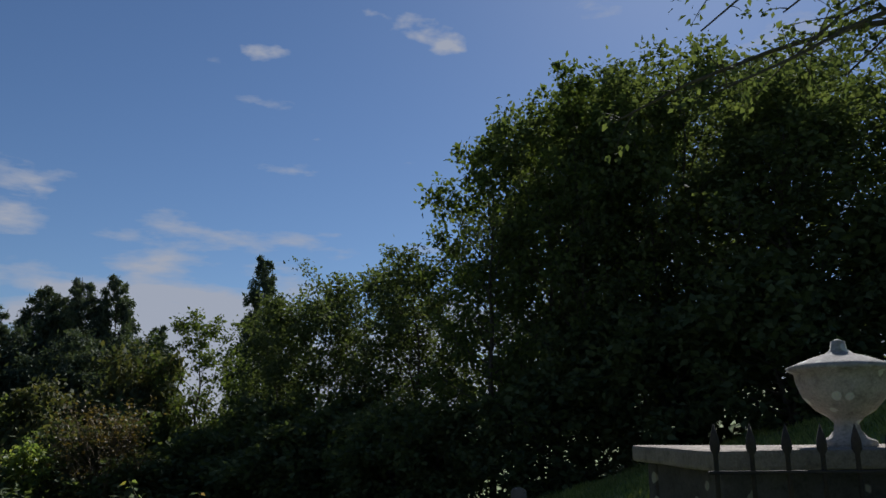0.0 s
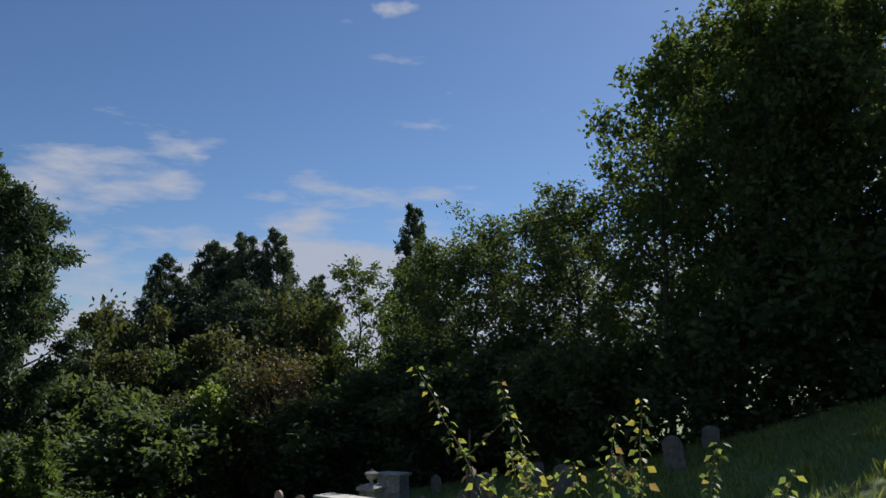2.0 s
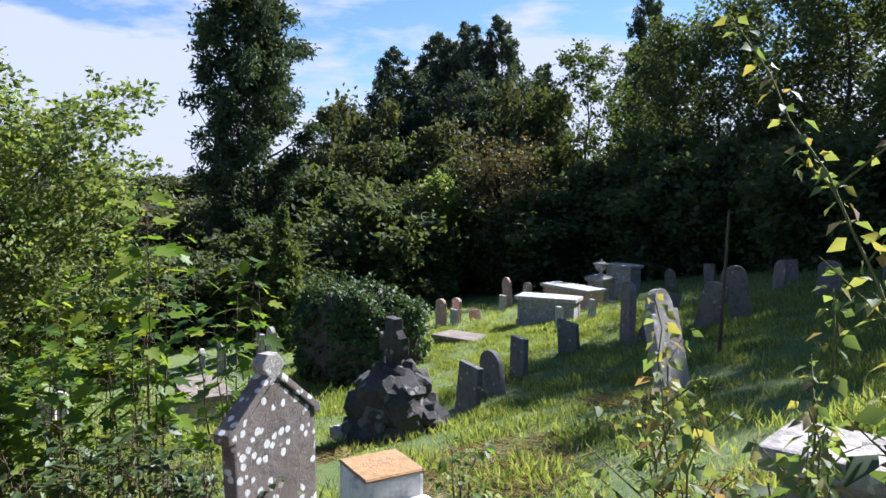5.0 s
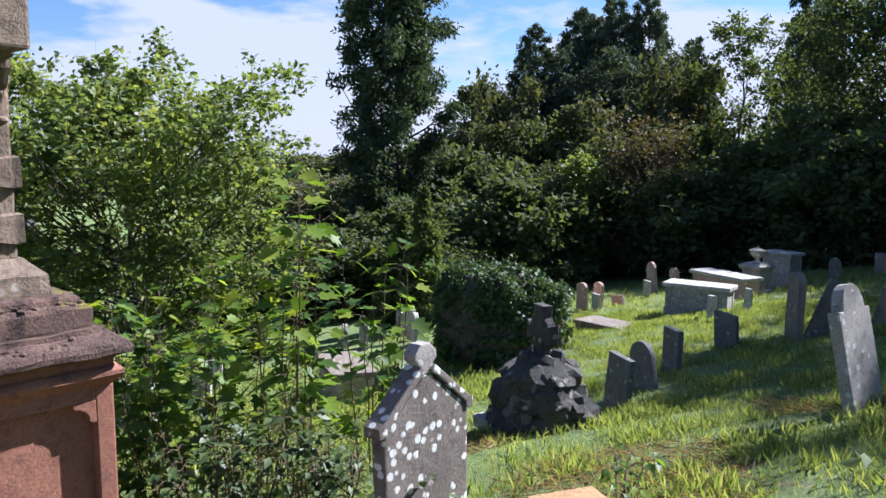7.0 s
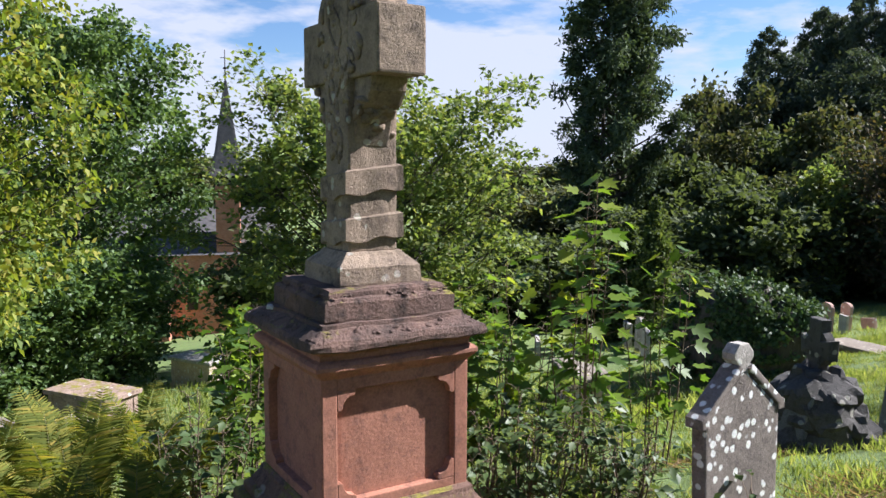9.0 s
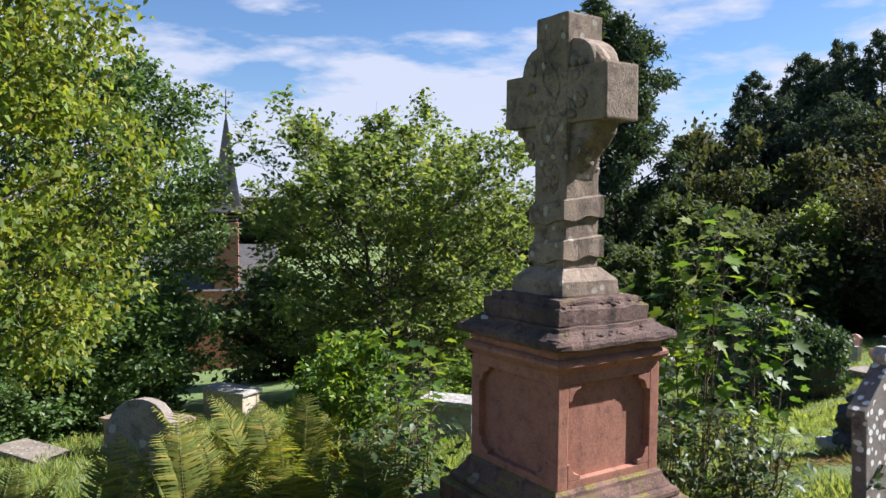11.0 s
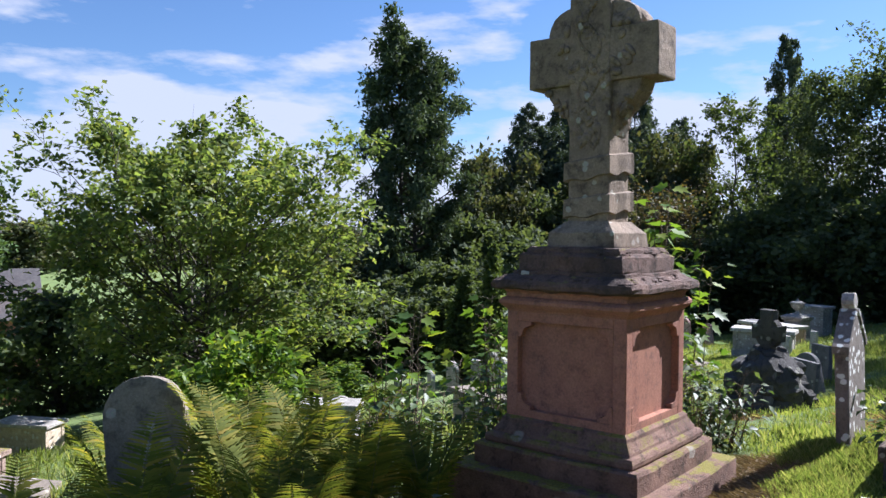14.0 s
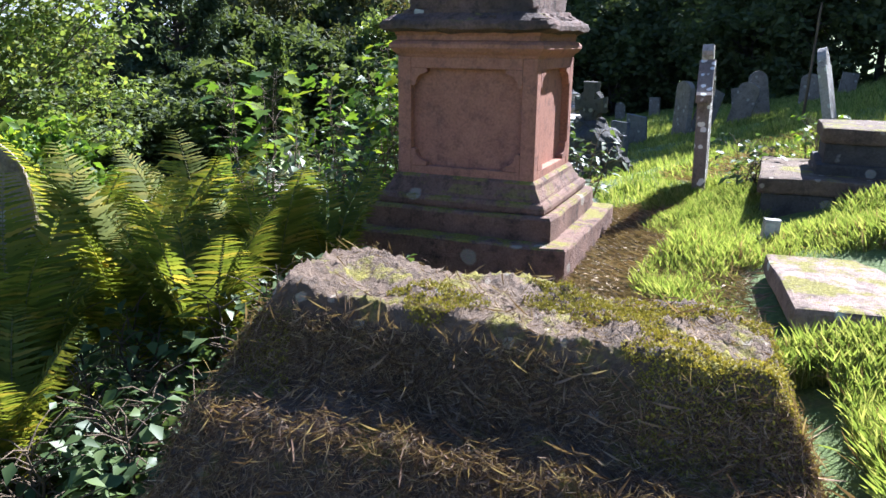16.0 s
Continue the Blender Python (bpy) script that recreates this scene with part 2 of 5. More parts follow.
F_GREEN = foliage("dense_green_leaves", [(0.065, 0.11, 0.04), (0.1, 0.165, 0.055), (0.15, 0.21, 0.065)], 0.42, 0.45)
F_IVY = foliage("ivy_leaves", [(0.04, 0.072, 0.03), (0.066, 0.112, 0.042), (0.105, 0.15, 0.06)], 0.25, 0.62, 0.35)
F_MAPLE = foliage("sycamore_leaves", [(0.05, 0.095, 0.02), (0.095, 0.17, 0.026), (0.16, 0.25, 0.03), (0.27, 0.31, 0.036)], 0.55, 0.5)
F_FERN = foliage("fern_pinnae", [(0.085, 0.11, 0.022), (0.14, 0.165, 0.03), (0.22, 0.215, 0.04), (0.33, 0.255, 0.055)], 0.55, 0.75, 0.2)
F_NETTLE = foliage("nettle_leaves", [(0.1, 0.15, 0.06), (0.17, 0.23, 0.09), (0.24, 0.28, 0.12), (0.36, 0.32, 0.1), (0.26, 0.17, 0.12)], 0.5)
F_BRAMBLE = foliage("bramble_leaves", [(0.045, 0.078, 0.028), (0.085, 0.13, 0.045), (0.14, 0.19, 0.07)], 0.4, 0.5, 0.35)
F_GRASS = foliage("grass_blades", [(0.11, 0.15, 0.04), (0.19, 0.245, 0.07), (0.28, 0.325, 0.1), (0.38, 0.37, 0.17)], 0.52, 0.7, 0.25)
F_DRY = foliage("dry_grass", [(0.105, 0.062, 0.044), (0.19, 0.12, 0.083), (0.3, 0.2, 0.138), (0.43, 0.32, 0.22)], 0.3, 0.8, 0.2)
F_RUST = foliage("russet_leaves", [(0.070, 0.060, 0.030), (0.130, 0.090, 0.040), (0.160, 0.120, 0.040)], 0.35)
F_FAR = foliage("distant_leaves", [(0.055, 0.072, 0.036), (0.092, 0.105, 0.05), (0.13, 0.12, 0.055)], 0.36, 0.85, 0.4)


# ---- shape helpers ----
def terrain(x, y):
    """Height of the hillside; it falls to the west, steepest by the path."""
    x0, y0 = np.asarray(x, float), np.asarray(y, float)
    x, y = np.clip(x0, -80, 0), np.clip(y0, -30, 80)
    e = np.exp(x / 8)
    z = 0.2105 * x - 0.0509 * y + 0.9049 * (e - 1) - 0.0227 * e * y + 0.0934 * np.tanh(y / 15) - 0.001 * x * y
    z = z + 0.3 * np.clip(x0, 0, 45)
    z = z - 0.32 * np.exp(-((x0 + 5.6) ** 2 + (y0 - 1.6) ** 2) / 7) - 0.6 * np.exp(-((x0 + 13.5) ** 2 + (y0 - 16.5) ** 2) / 16)
    z = z - 0.25 * np.exp(-((x0 + 7.2) ** 2 + (y0 - 13.3) ** 2) / 3)
    return z


def gz(x, y):
    return float(terrain(x, y))


def mesh_np(name, V, F, mat, smooth=False):
    """A mesh from arrays of vertices and of equal-sided faces."""
    V, F = np.asarray(V, np.float32).reshape(-1, 3), np.asarray(F, np.int32)
    me = bpy.data.meshes.new(name)
    me.vertices.add(len(V))
    me.vertices.foreach_set("co", V.ravel())
    k = F.shape[1]
    me.loops.add(F.size)
    me.loops.foreach_set("vertex_index", F.ravel())
    me.polygons.add(len(F))
    me.polygons.foreach_set("loop_start", np.arange(0, F.size, k, dtype=np.int32))
    me.update(calc_edges=True)
    me.materials.append(mat)
    if smooth:
        me.polygons.foreach_set("use_smooth", np.ones(len(F), bool))
    return me


def part(name, data, material_, parent=None, label=""):
    """Link a bmesh or a mesh as one object, under a thing if one is given."""
    if isinstance(data, bmesh.types.BMesh):
        me = bpy.data.meshes.new(name)
        data.to_mesh(me)
        data.free()
        me.materials.append(material_)
        data = me
    ob = new(name, data)
    if parent is not None:
        ob.parent = parent
    if label:
        ob["label"] = label
    return ob


def empty(name, m):
    ob = new(name)
    ob.empty_display_size = 0.2
    ob.matrix_basis = m
    return ob


class Tubes:
    """Tapered round limbs, collected into one mesh."""

    def __init__(self, sides=5):
        self.V, self.F, self.n, self.k = [], [], 0, sides

    def add(self, pts, radii):
        pts, k = np.asarray(pts, float), self.k
        d = np.gradient(pts, axis=0)
        d /= np.linalg.norm(d, axis=1)[:, None] + 1e-9
        ref = np.where(np.abs(d[:, 2:3]) > 0.9, np.array([[1.0, 0, 0]]), np.array([[0, 0, 1.0]]))
        u = np.cross(d, ref)
        u /= np.linalg.norm(u, axis=1)[:, None] + 1e-9
        v = np.cross(d, u)
        a = np.arange(k) * 2 * np.pi / k
        ring = pts[:, None] + np.asarray(radii)[:, None, None] * (np.cos(a)[None, :, None] * u[:, None] + np.sin(a)[None, :, None] * v[:, None])
        self.V.append(ring.reshape(-1, 3))
        i, j = np.meshgrid(np.arange(len(pts) - 1), np.arange(k), indexing="ij")
        j2 = (j + 1) % k
        self.F.append(self.n + np.stack([i * k + j, i * k + j2, (i + 1) * k + j2, (i + 1) * k + j], -1).reshape(-1, 4))
        self.n += len(pts) * k

    def mesh(self, name, mat):
        return mesh_np(name, np.concatenate(self.V), np.concatenate(self.F), mat, True)


# leaf outlines: x across, y along, z out of the leaf; each is a few triangles
OVAL = (np.array([(0, 0, 0), (0.3, 0.4, 0.09), (0, 1, -0.1), (-0.3, 0.4, 0.09), (0, 0.45, 0)]), np.array([(0, 1, 4), (1, 2, 4), (2, 3, 4), (3, 0, 4)]))
CARD = (np.array([(0, 0, 0), (0.34, 0.45, 0.1), (0, 1, -0.08), (-0.34, 0.45, 0.1)]), np.array([(0, 1, 2), (0, 2, 3)]))
BLADE = (np.array([(-0.022, 0, 0), (0.022, 0, 0), (0.0, 1, 0.3), (0.016, 0.6, 0.08)]), np.array([(0, 1, 3), (0, 3, 2)]))
FINE = (np.array([(-0.014, 0, 0), (0.014, 0, 0), (0.012, 0.5, 0.05), (-0.012, 0.5, 0.05), (0.006, 0.8, 0.16), (0.0, 1.0, 0.32)]), np.array([(0, 1, 2), (0, 2, 3), (3, 2, 4), (3, 4, 5)]))
STRAW = (np.array([(-0.0032, 0, 0), (0.0032, 0, 0), (0.0, 1, 0.2), (0.004, 0.6, 0.06)]), np.array([(0, 1, 3), (0, 3, 2)]))
NEEDLE = (np.array([(0, 0, 0), (0.2, 0.5, 0.06), (0, 1, -0.2), (-0.2, 0.5, 0.06)]), np.array([(0, 1, 2), (0, 2, 3)]))
LOBED = (np.array([(0, 0, 0), (0.22, -0.08, 0.02), (0.5, 0.2, 0.05), (0.3, 0.33, 0.02), (0.48, 0.68, 0.0), (0.18, 0.62, 0.0), (0, 1.02, -0.12), (-0.18, 0.62, 0), (-0.48, 0.68, 0.0),
                   (-0.3, 0.33, 0.02), (-0.5, 0.2, 0.05), (-0.22, -0.08, 0.02), (0, 0.35, -0.04)]), np.array([(i, i + 1, 12) for i in range(11)] + [(11, 0, 12)]))


def scatter(shape, at_, size, rng, along=None, up=0.6, spread=1.0):
    """Copies of a leaf shape at the given places: arrays of vertices and faces. along: the way leaves point; up: how far they face the sky."""
    at_ = np.asarray(at_, float)
    n = len(at_)
    T, F = shape
    a = rng.normal(size=(n, 3)) * spread
    if along is not None:
        a = a + along
    a /= np.linalg.norm(a, axis=1)[:, None] + 1e-9
    nn = rng.normal(size=(n, 3)) + np.array([0, 0, up * 2])
    nn -= a * np.sum(a * nn, axis=1)[:, None]
    nn /= np.linalg.norm(nn, axis=1)[:, None] + 1e-9
    s = np.cross(a, nn)
    size = np.broadcast_to(size, (n,))[:, None, None]
    V = at_[:, None] + size * (T[None, :, 0:1] * s[:, None] + T[None, :, 1:2] * a[:, None] + T[None, :, 2:3] * nn[:, None])
    FF = F[None] + (np.arange(n) * len(T))[:, None, None]
    return V.reshape(-1, 3), FF.reshape(-1, F.shape[1])


def joined(pieces):
    V, F, n = [], [], 0
    for v, f in pieces:
        V.append(v)
        F.append(f + n)
        n += len(v)
    return np.concatenate(V), np.concatenate(F)


def cushion(bm, size, at_=(0, 0, 0), bevel=0.02, segs=2, turn=None):
    """A bevelled block added to a bmesh."""
    r = bmesh.ops.create_cube(bm, size=1)
    vs = r["verts"]
    bmesh.ops.scale(bm, vec=size, verts=vs)
    if bevel:
        es = list({e for v in vs for e in v.link_edges})
        vs = list({v for f in bmesh.ops.bevel(bm, geom=es, offset=bevel, segments=segs, affect="EDGES", profile=0.6)["faces"] for v in f.verts} | {v for v in vs if v.is_valid})
    if turn is not None:
        bmesh.ops.transform(bm, matrix=turn, verts=vs)
    bmesh.ops.translate(bm, vec=at_, verts=vs)
    return vs


def roughen(bm, amount, scale, seed=0):
    for v in bm.verts:
        v.co += noise.noise_vector(v.co * scale + Vector((seed * 7.3, seed * 3.1, seed))) * amount


def block(size, at_=(0, 0, 0), bevel=0.02, segs=2, rough=0.0):
    bm = bmesh.new()
    cushion(bm, size, at_, bevel, segs)
    if rough:
        bmesh.ops.subdivide_edges(bm, edges=[e for e in bm.edges if e.calc_length() > 0.15], cuts=3, use_grid_fill=True)
        roughen(bm, rough, 6)
    return bm


def square_turned(levels, wear=0.004):
    """Stacked square mouldings: (half width, height) from bottom to top, capped."""
    bm = bmesh.new()
    n = 10
    rings = []
    for h, z in levels:
        ring = []
        for side in range(4):
            for i in range(n):
                u = -1 + 2 * i / n
                x, y = [(u, -1), (1, u), (-u, 1), (-1, -u)][side]
                if i == 0:
                    x, y = x * 0.985, y * 0.985
                ring.append(bm.verts.new((x * h, y * h, z)))
        rings.append(ring)
    for a, b in zip(rings, rings[1:]):
        for i in range(len(a)):
            j = (i + 1) % len(a)
            bm.faces.new((a[i], a[j], b[j], b[i]))
    bm.faces.new(rings[-1])
    bm.faces.new(list(reversed(rings[0])))
    roughen(bm, wear, 9)
    return bm


def profile_slab(outline, thick, bevel=0.012, rough=0.0):
    """An upright slab: an outline in x and z, given a thickness in y."""
    bm = bmesh.new()
    f = bm.faces.new([bm.verts.new((x, -thick / 2, z)) for x, z in outline])
    r = bmesh.ops.extrude_face_region(bm, geom=[f])
    bmesh.ops.translate(bm, vec=(0, thick, 0), verts=[g for g in r["geom"] if isinstance(g, bmesh.types.BMVert)])
    bmesh.ops.recalc_face_normals(bm, faces=bm.faces)
    bmesh.ops.bevel(bm, geom=[e for e in bm.edges if abs(e.verts[0].co.y - e.verts[1].co.y) < 1e-6], offset=bevel, segments=2, affect="EDGES", profile=0.6)
    if rough:
        roughen(bm, rough, 5)
    return bm


def arc(cx, cz, r, a0, a1, n=10, rz=None):
    rz = r if rz is None else rz
    return [(cx + r * math.cos(radians(a0 + (a1 - a0) * i / n)), cz + rz * math.sin(radians(a0 + (a1 - a0) * i / n))) for i in range(n + 1)]


def stone_outline(kind, w, h):
    """Outlines of headstone tops; the foot goes 0.25 m into the earth."""
    a = w / 2
    foot = [(-a, -0.25), (a, -0.25)]
    if kind == "round":
        return foot + arc(0, h - a, a, 0, 180, 14)
    if kind == "low_round":
        return foot + arc(0, h - 0.3 * w, a, 0, 180, 12, 0.3 * w)
    if kind == "shoulder":
        return foot + [(a, h * 0.8), (a * 0.72, h * 0.8)] + arc(0, h * 0.8, a * 0.72, 0, 180, 10, h * 0.2) + [(-a, h * 0.8)]
    if kind == "gothic":
        return foot + arc(-a * 0.5, h - 1.2 * a, a * 1.5, 0, 62, 6, a * 1.35) + arc(a * 0.5, h - 1.2 * a, a * 1.5, 118, 180, 6, a * 1.35)
    if kind == "slope":
        return foot + [(a, h * 0.9), (-a * 0.9, h)]
    return foot + [(a, h), (-a, h)]


def headstone(kind, w, h, t, x, y, turn, mat, label, lean=0.0, tip=0.0, sink=0.0, group="", rough=0.006):
    """turn: degrees that its face looks away from the south; lean: sideways, tip: backwards."""
    bm = profile_slab(stone_outline(kind, w, h), t, rough=rough)
    ob = part("headstone", bm, mat)
    ob.matrix_basis = pose(x, y, gz(x, y) - sink, tip, lean, turn)
    return tagged(ob, label, "headstone", group)


# ---- ground ----
def ground_sheet():
    n = 280
    s = np.linspace(-1, 1, n)
    ax = 5.5 * np.sinh(6.4 * s) / 1.0
    X, Y = np.meshgrid(-7 + ax, 9 + ax, indexing="ij")
    Z = terrain(X, Y)
    near = np.exp(-((X + 7) ** 2 + (Y - 9) ** 2) / 900)
    Z = Z + near * (0.035 * np.sin(2.1 * X + 0.7 * np.sin(1.3 * Y)) * np.sin(1.7 * Y + 0.4) + 0.02 * np.sin(5.3 * X + 1.1) * np.sin(4.7 * Y))
    V = np.stack([X, Y, Z], -1).reshape(-1, 3)
    i, j = np.meshgrid(np.arange(n - 1), np.arange(n - 1), indexing="ij")
    F = np.stack([i * n + j, (i + 1) * n + j, (i + 1) * n + j + 1, i * n + j + 1], -1).reshape(-1, 4)
    ob = part("ground", mesh_np("ground", V, F, M_TURF, True), M_TURF)
    return tagged(ob, "sloping graveyard turf with dry patches", "ground", kind="structure")


ground_sheet()


# ---- cross monument ----
def corner_cusp(r):
    """A small carved spandrel: a hollow curve that ends in a blunt nib."""
    hollow = [(r * (0.92 - 0.62 * math.sin(radians(a))), r * (0.3 + 0.62 * (1 - math.cos(radians(a))))) for a in range(10, 91, 16)]
    return [(0, 0), (r, 0), (r * 1.04, r * 0.16), (r * 0.92, r * 0.3)] + hollow + [(r * 0.3, r * 0.92), (r * 0.16, r * 1.04), (0, r)]


def cross_monument():
    top = empty("cross_monument", pose(-7.119, 5.478, -2.137, 0, -0.4, -6.08))
    tagged(top, "tall draped stone cross on a red sandstone pedestal", "monument")
    part("plinth", square_turned([(0.885, -0.3), (0.89, 0.0), (0.888, 0.245), (0.875, 0.258), (0.6, 0.262)], 0.014), M_REDMOSS, top, "mossy red sandstone plinth")
    part("step", square_turned([(0.735, 0.25), (0.735, 0.41), (0.72, 0.43), (0.5, 0.432)], 0.01), M_REDMOSS, top, "mossy sandstone step")
    part("base_moulding", square_turned([(0.66, 0.42), (0.672, 0.45), (0.672, 0.48), (0.655, 0.505), (0.625, 0.515), (0.618, 0.535), (0.6, 0.56), (0.575, 0.6), (0.57, 0.63), (0.545, 0.65), (0.4, 0.652)], 0.004), M_REDMOSS, top)
    die = part("die", square_turned([(0.478, 0.63), (0.478, 1.52)], 0.002), M_RED, top, "red sandstone die with sunk panels")
    for k in range(4):
        turn = pose(0, 0, 0, 0, 0, 90 * k)
        bm = bmesh.new()
        for x in (-0.482, 0.482):
            cushion(bm, (0.104, 0.08, 0.87), (x, -0.497, 1.075), 0.008, 2)
        for z, h in ((0.675, 0.07), (1.475, 0.09)):
            cushion(bm, (0.861, 0.078, h), (0, -0.497, z), 0.008, 2)
        bmesh.ops.transform(bm, matrix=turn, verts=bm.verts)
        fr = part("panel_frame", bm, M_RED, die)
        for sx in (-1, 1):
            for sz in (-1, 1):
                cusp = profile_slab([(sx * (0.43 - x), 1.07 + sz * (0.36 - z)) for x, z in corner_cusp(0.125)], 0.07, 0.004)
                bmesh.ops.translate(cusp, vec=(0, -0.502, 0), verts=cusp.verts)
                bmesh.ops.recalc_face_normals(cusp, faces=cusp.faces)
                bmesh.ops.transform(cusp, matrix=turn, verts=cusp.verts)
                part("corner_cusp", cusp, M_RED, die)
    part("neck_moulding", square_turned([(0.5, 1.5), (0.54, 1.51), (0.552, 1.53), (0.575, 1.55), (0.595, 1.575), (0.595, 1.6), (0.575, 1.62), (0.55, 1.63), (0.55, 1.66), (0.57, 1.69), (0.5, 1.7)], 0.003), M_RED, top)
    part("cornice", square_turned([(0.56, 1.68), (0.61, 1.692), (0.64, 1.705), (0.643, 1.735), (0.63, 1.765), (0.56, 1.8), (0.535, 1.815), (0.52, 1.818), (0.515, 1.845), (0.3, 1.85)], 0.018), M_CAPST, top, "crusted overhanging cornice")
    part("upper_step", square_turned([(0.475, 1.83), (0.48, 1.86), (0.475, 1.965), (0.455, 1.985), (0.43, 1.99), (0.425, 2.02), (0.41, 2.035), (0.2, 2.04)], 0.02), M_CAPST, top, "black-crusted upper step")
    part("socket", square_turned([(0.306, 2.03), (0.308, 2.05), (0.302, 2.155), (0.29, 2.17), (0.225, 2.225), (0.205, 2.25), (0.1, 2.252)], 0.008), M_CROSS, top, "pale chamfered socket stone")
    shaft = bmesh.new()
    cushion(shaft, (0.37, 0.37, 2.0), (0, 0, 3.235), 0.02, 2)
    bmesh.ops.subdivide_edges(shaft, edges=[e for e in shaft.edges if e.calc_length() > 0.3], cuts=8, use_grid_fill=True)
    roughen(shaft, 0.008, 7)
    shaft = part("shaft", shaft, M_CROSS, top)
    arms = block((1.178, 0.345, 0.425), (0, 0, 3.594), 0.018, 2, 0.004)
    part("crossbar", arms, M_CROSS, top, "square-ended sandstone arms")
    # curved brackets that fill the angles of the cross
    for sx in (-1, 1):
        low = [(0.15, 2.93), (0.19, 2.95), (0.215, 3.05), (0.235, 3.12), (0.28, 3.17), (0.35, 3.21), (0.42, 3.29), (0.45, 3.4), (0.15, 3.4)]
        high = [(0.15, 3.78), (0.43, 3.78)] + [(0.17 + 0.26 * math.cos(radians(a)), 3.8 + 0.24 * math.sin(radians(a))) for a in range(10, 91, 16)] + [(0.15, 4.05)]
        for pts in (low, high):
            bm = profile_slab([(sx * x, z) for x, z in pts], 0.27, 0.03, 0.012)
            bmesh.ops.recalc_face_normals(bm, faces=bm.faces)
            part("bracket", bm, M_CROSS, top, "carved leafy bracket")
    # bands of the carved scroll round the shaft
    for z0, z1, tilt in ((2.31, 2.475, 2.5), (2.62, 2.79, 3.0)):
        bm = bmesh.new()
        n = 12
        rings = []
        for out, z in ((0.187, z0 - 0.002), (0.212, z0 + 0.004), (0.21, z1 - 0.012), (0.186, z1)):
            ring = []
            for side in range(4):
                for i in range(n):
                    u = -1 + 2 * i / n
                    x, y = [(u, -1), (1, u), (-u, 1), (-1, -u)][side]
                    wob = 0.014 * math.sin(i * 0.8 + side * 2) * (z < (z0 + z1) / 2)
                    o = out + 0.004 * math.sin(i * 0.9 + side)
                    ring.append(bm.verts.new((x * o, y * o, z + wob + 0.045 * (x * 0.5 + y * 0.5) * tilt / 3)))
            rings.append(ring)
        for a, b in zip(rings, rings[1:]):
            for i in range(len(a)):
                j = (i + 1) % len(a)
                bm.faces.new((a[i], a[j], b[j], b[i]))
        part("carved_band", bm, M_CROSS, shaft)
    # vine in relief on the front, and fruit and leaves at the brackets
    rng = np.random.default_rng(5)
    bm = bmesh.new()
    for i in range(120):
        side = rng.random()
        if side < 0.62:
            z = rng.uniform(2.85, 4.1)
            lim = 0.16 if (z < 3.1 or z > 3.85) else 0.4
            x, y = rng.uniform(-lim, lim) * rng.uniform(0.4, 1), -0.178 - 0.003 * (abs(z - 3.5) < 0.2)
            sc = (rng.uniform(0.02, 0.045), rng.uniform(0.012, 0.03), rng.uniform(0.025, 0.07))
        else:
            a = rng.choice([-1, 1])
            z = rng.uniform(3.0, 3.38)
            x, y = a * (0.19 + 0.22 * max(0, (z - 3.05) / 0.33)) * rng.uniform(0.95, 1.08), rng.uniform(-0.14, 0.14)
            sc = (rng.uniform(0.02, 0.05), rng.uniform(0.03, 0.06), rng.uniform(0.02, 0.05))
        m = Matrix.Translation((x, y, z)) @ pose(0, 0, 0, 0, rng.uniform(-50, 50), 0) @ Matrix.Diagonal((*sc, 1))
        bmesh.ops.create_icosphere(bm, subdivisions=2, radius=1.0, matrix=m)
    for a in (0.0, 2.1):
        for i in range(46):
            z = 2.85 + 1.2 * i / 46
            m = Matrix.Translation((0.1 * math.sin(z * 9 + a), -0.186, z)) @ Matrix.Diagonal((0.017, 0.014, 0.024, 1))
            bmesh.ops.create_icosphere(bm, subdivisions=1, radius=1.0, matrix=m)
    for f in bm.faces:
        f.smooth = True
    part("carved_vine", bm, M_CROSS, shaft, "vine and leaves carved in relief")
    top_hump = bmesh.new()
    bmesh.ops.create_icosphere(top_hump, subdivisions=3, radius=1.0, matrix=Matrix.Translation((0.27, -0.02, 3.86)) @ Matrix.Diagonal((0.17, 0.15, 0.13, 1)))
    roughen(top_hump, 0.03, 9)
    part("carved_fold", top_hump, M_CROSS, top)
    # lumps of black crust and dry moss along the worn edges
    rng = np.random.default_rng(6)
    for name, half, z, n in (("cornice_crust", 0.6, 1.775, 170), ("step_crust", 0.445, 1.99, 120)):
        bm = bmesh.new()
        for i in range(n):
            u, side = rng.uniform(-1, 1), rng.integers(0, 4)
            w = half - abs(rng.normal(0, 0.03))
            x, y = [(u * w, -w), (w, u * w), (-u * w, w), (-w, -u * w)][side]
            r = rng.uniform(0.007, 0.024)
            m = Matrix.Translation((x, y, z + 0.6 * (half - w) - 0.3 * r)) @ pose(0, 0, 0, 0, 0, rng.uniform(0, 360)) @ Matrix.Diagonal((r * rng.uniform(1, 2), r, r * rng.uniform(0.5, 0.9), 1))
            bmesh.ops.create_icosphere(bm, subdivisions=1, radius=1.0, matrix=m)
        tagged(part(name, bm, M_CAPST, top), "crumbling black crust and dry moss", kind="stuff")
    # small white lump left on the cornice
    bm = block((0.07, 0.045, 0.04), (0, 0, 0.02), 0.012)
    chip = part("stone_chip", bm, M_PALE)
    chip.matrix_basis = pose(-7.56, 5.0, -2.137 + 1.8, 0, 8, 20)
    tagged(chip, "small white stone chip on the cornice", "stone")


cross_monument()


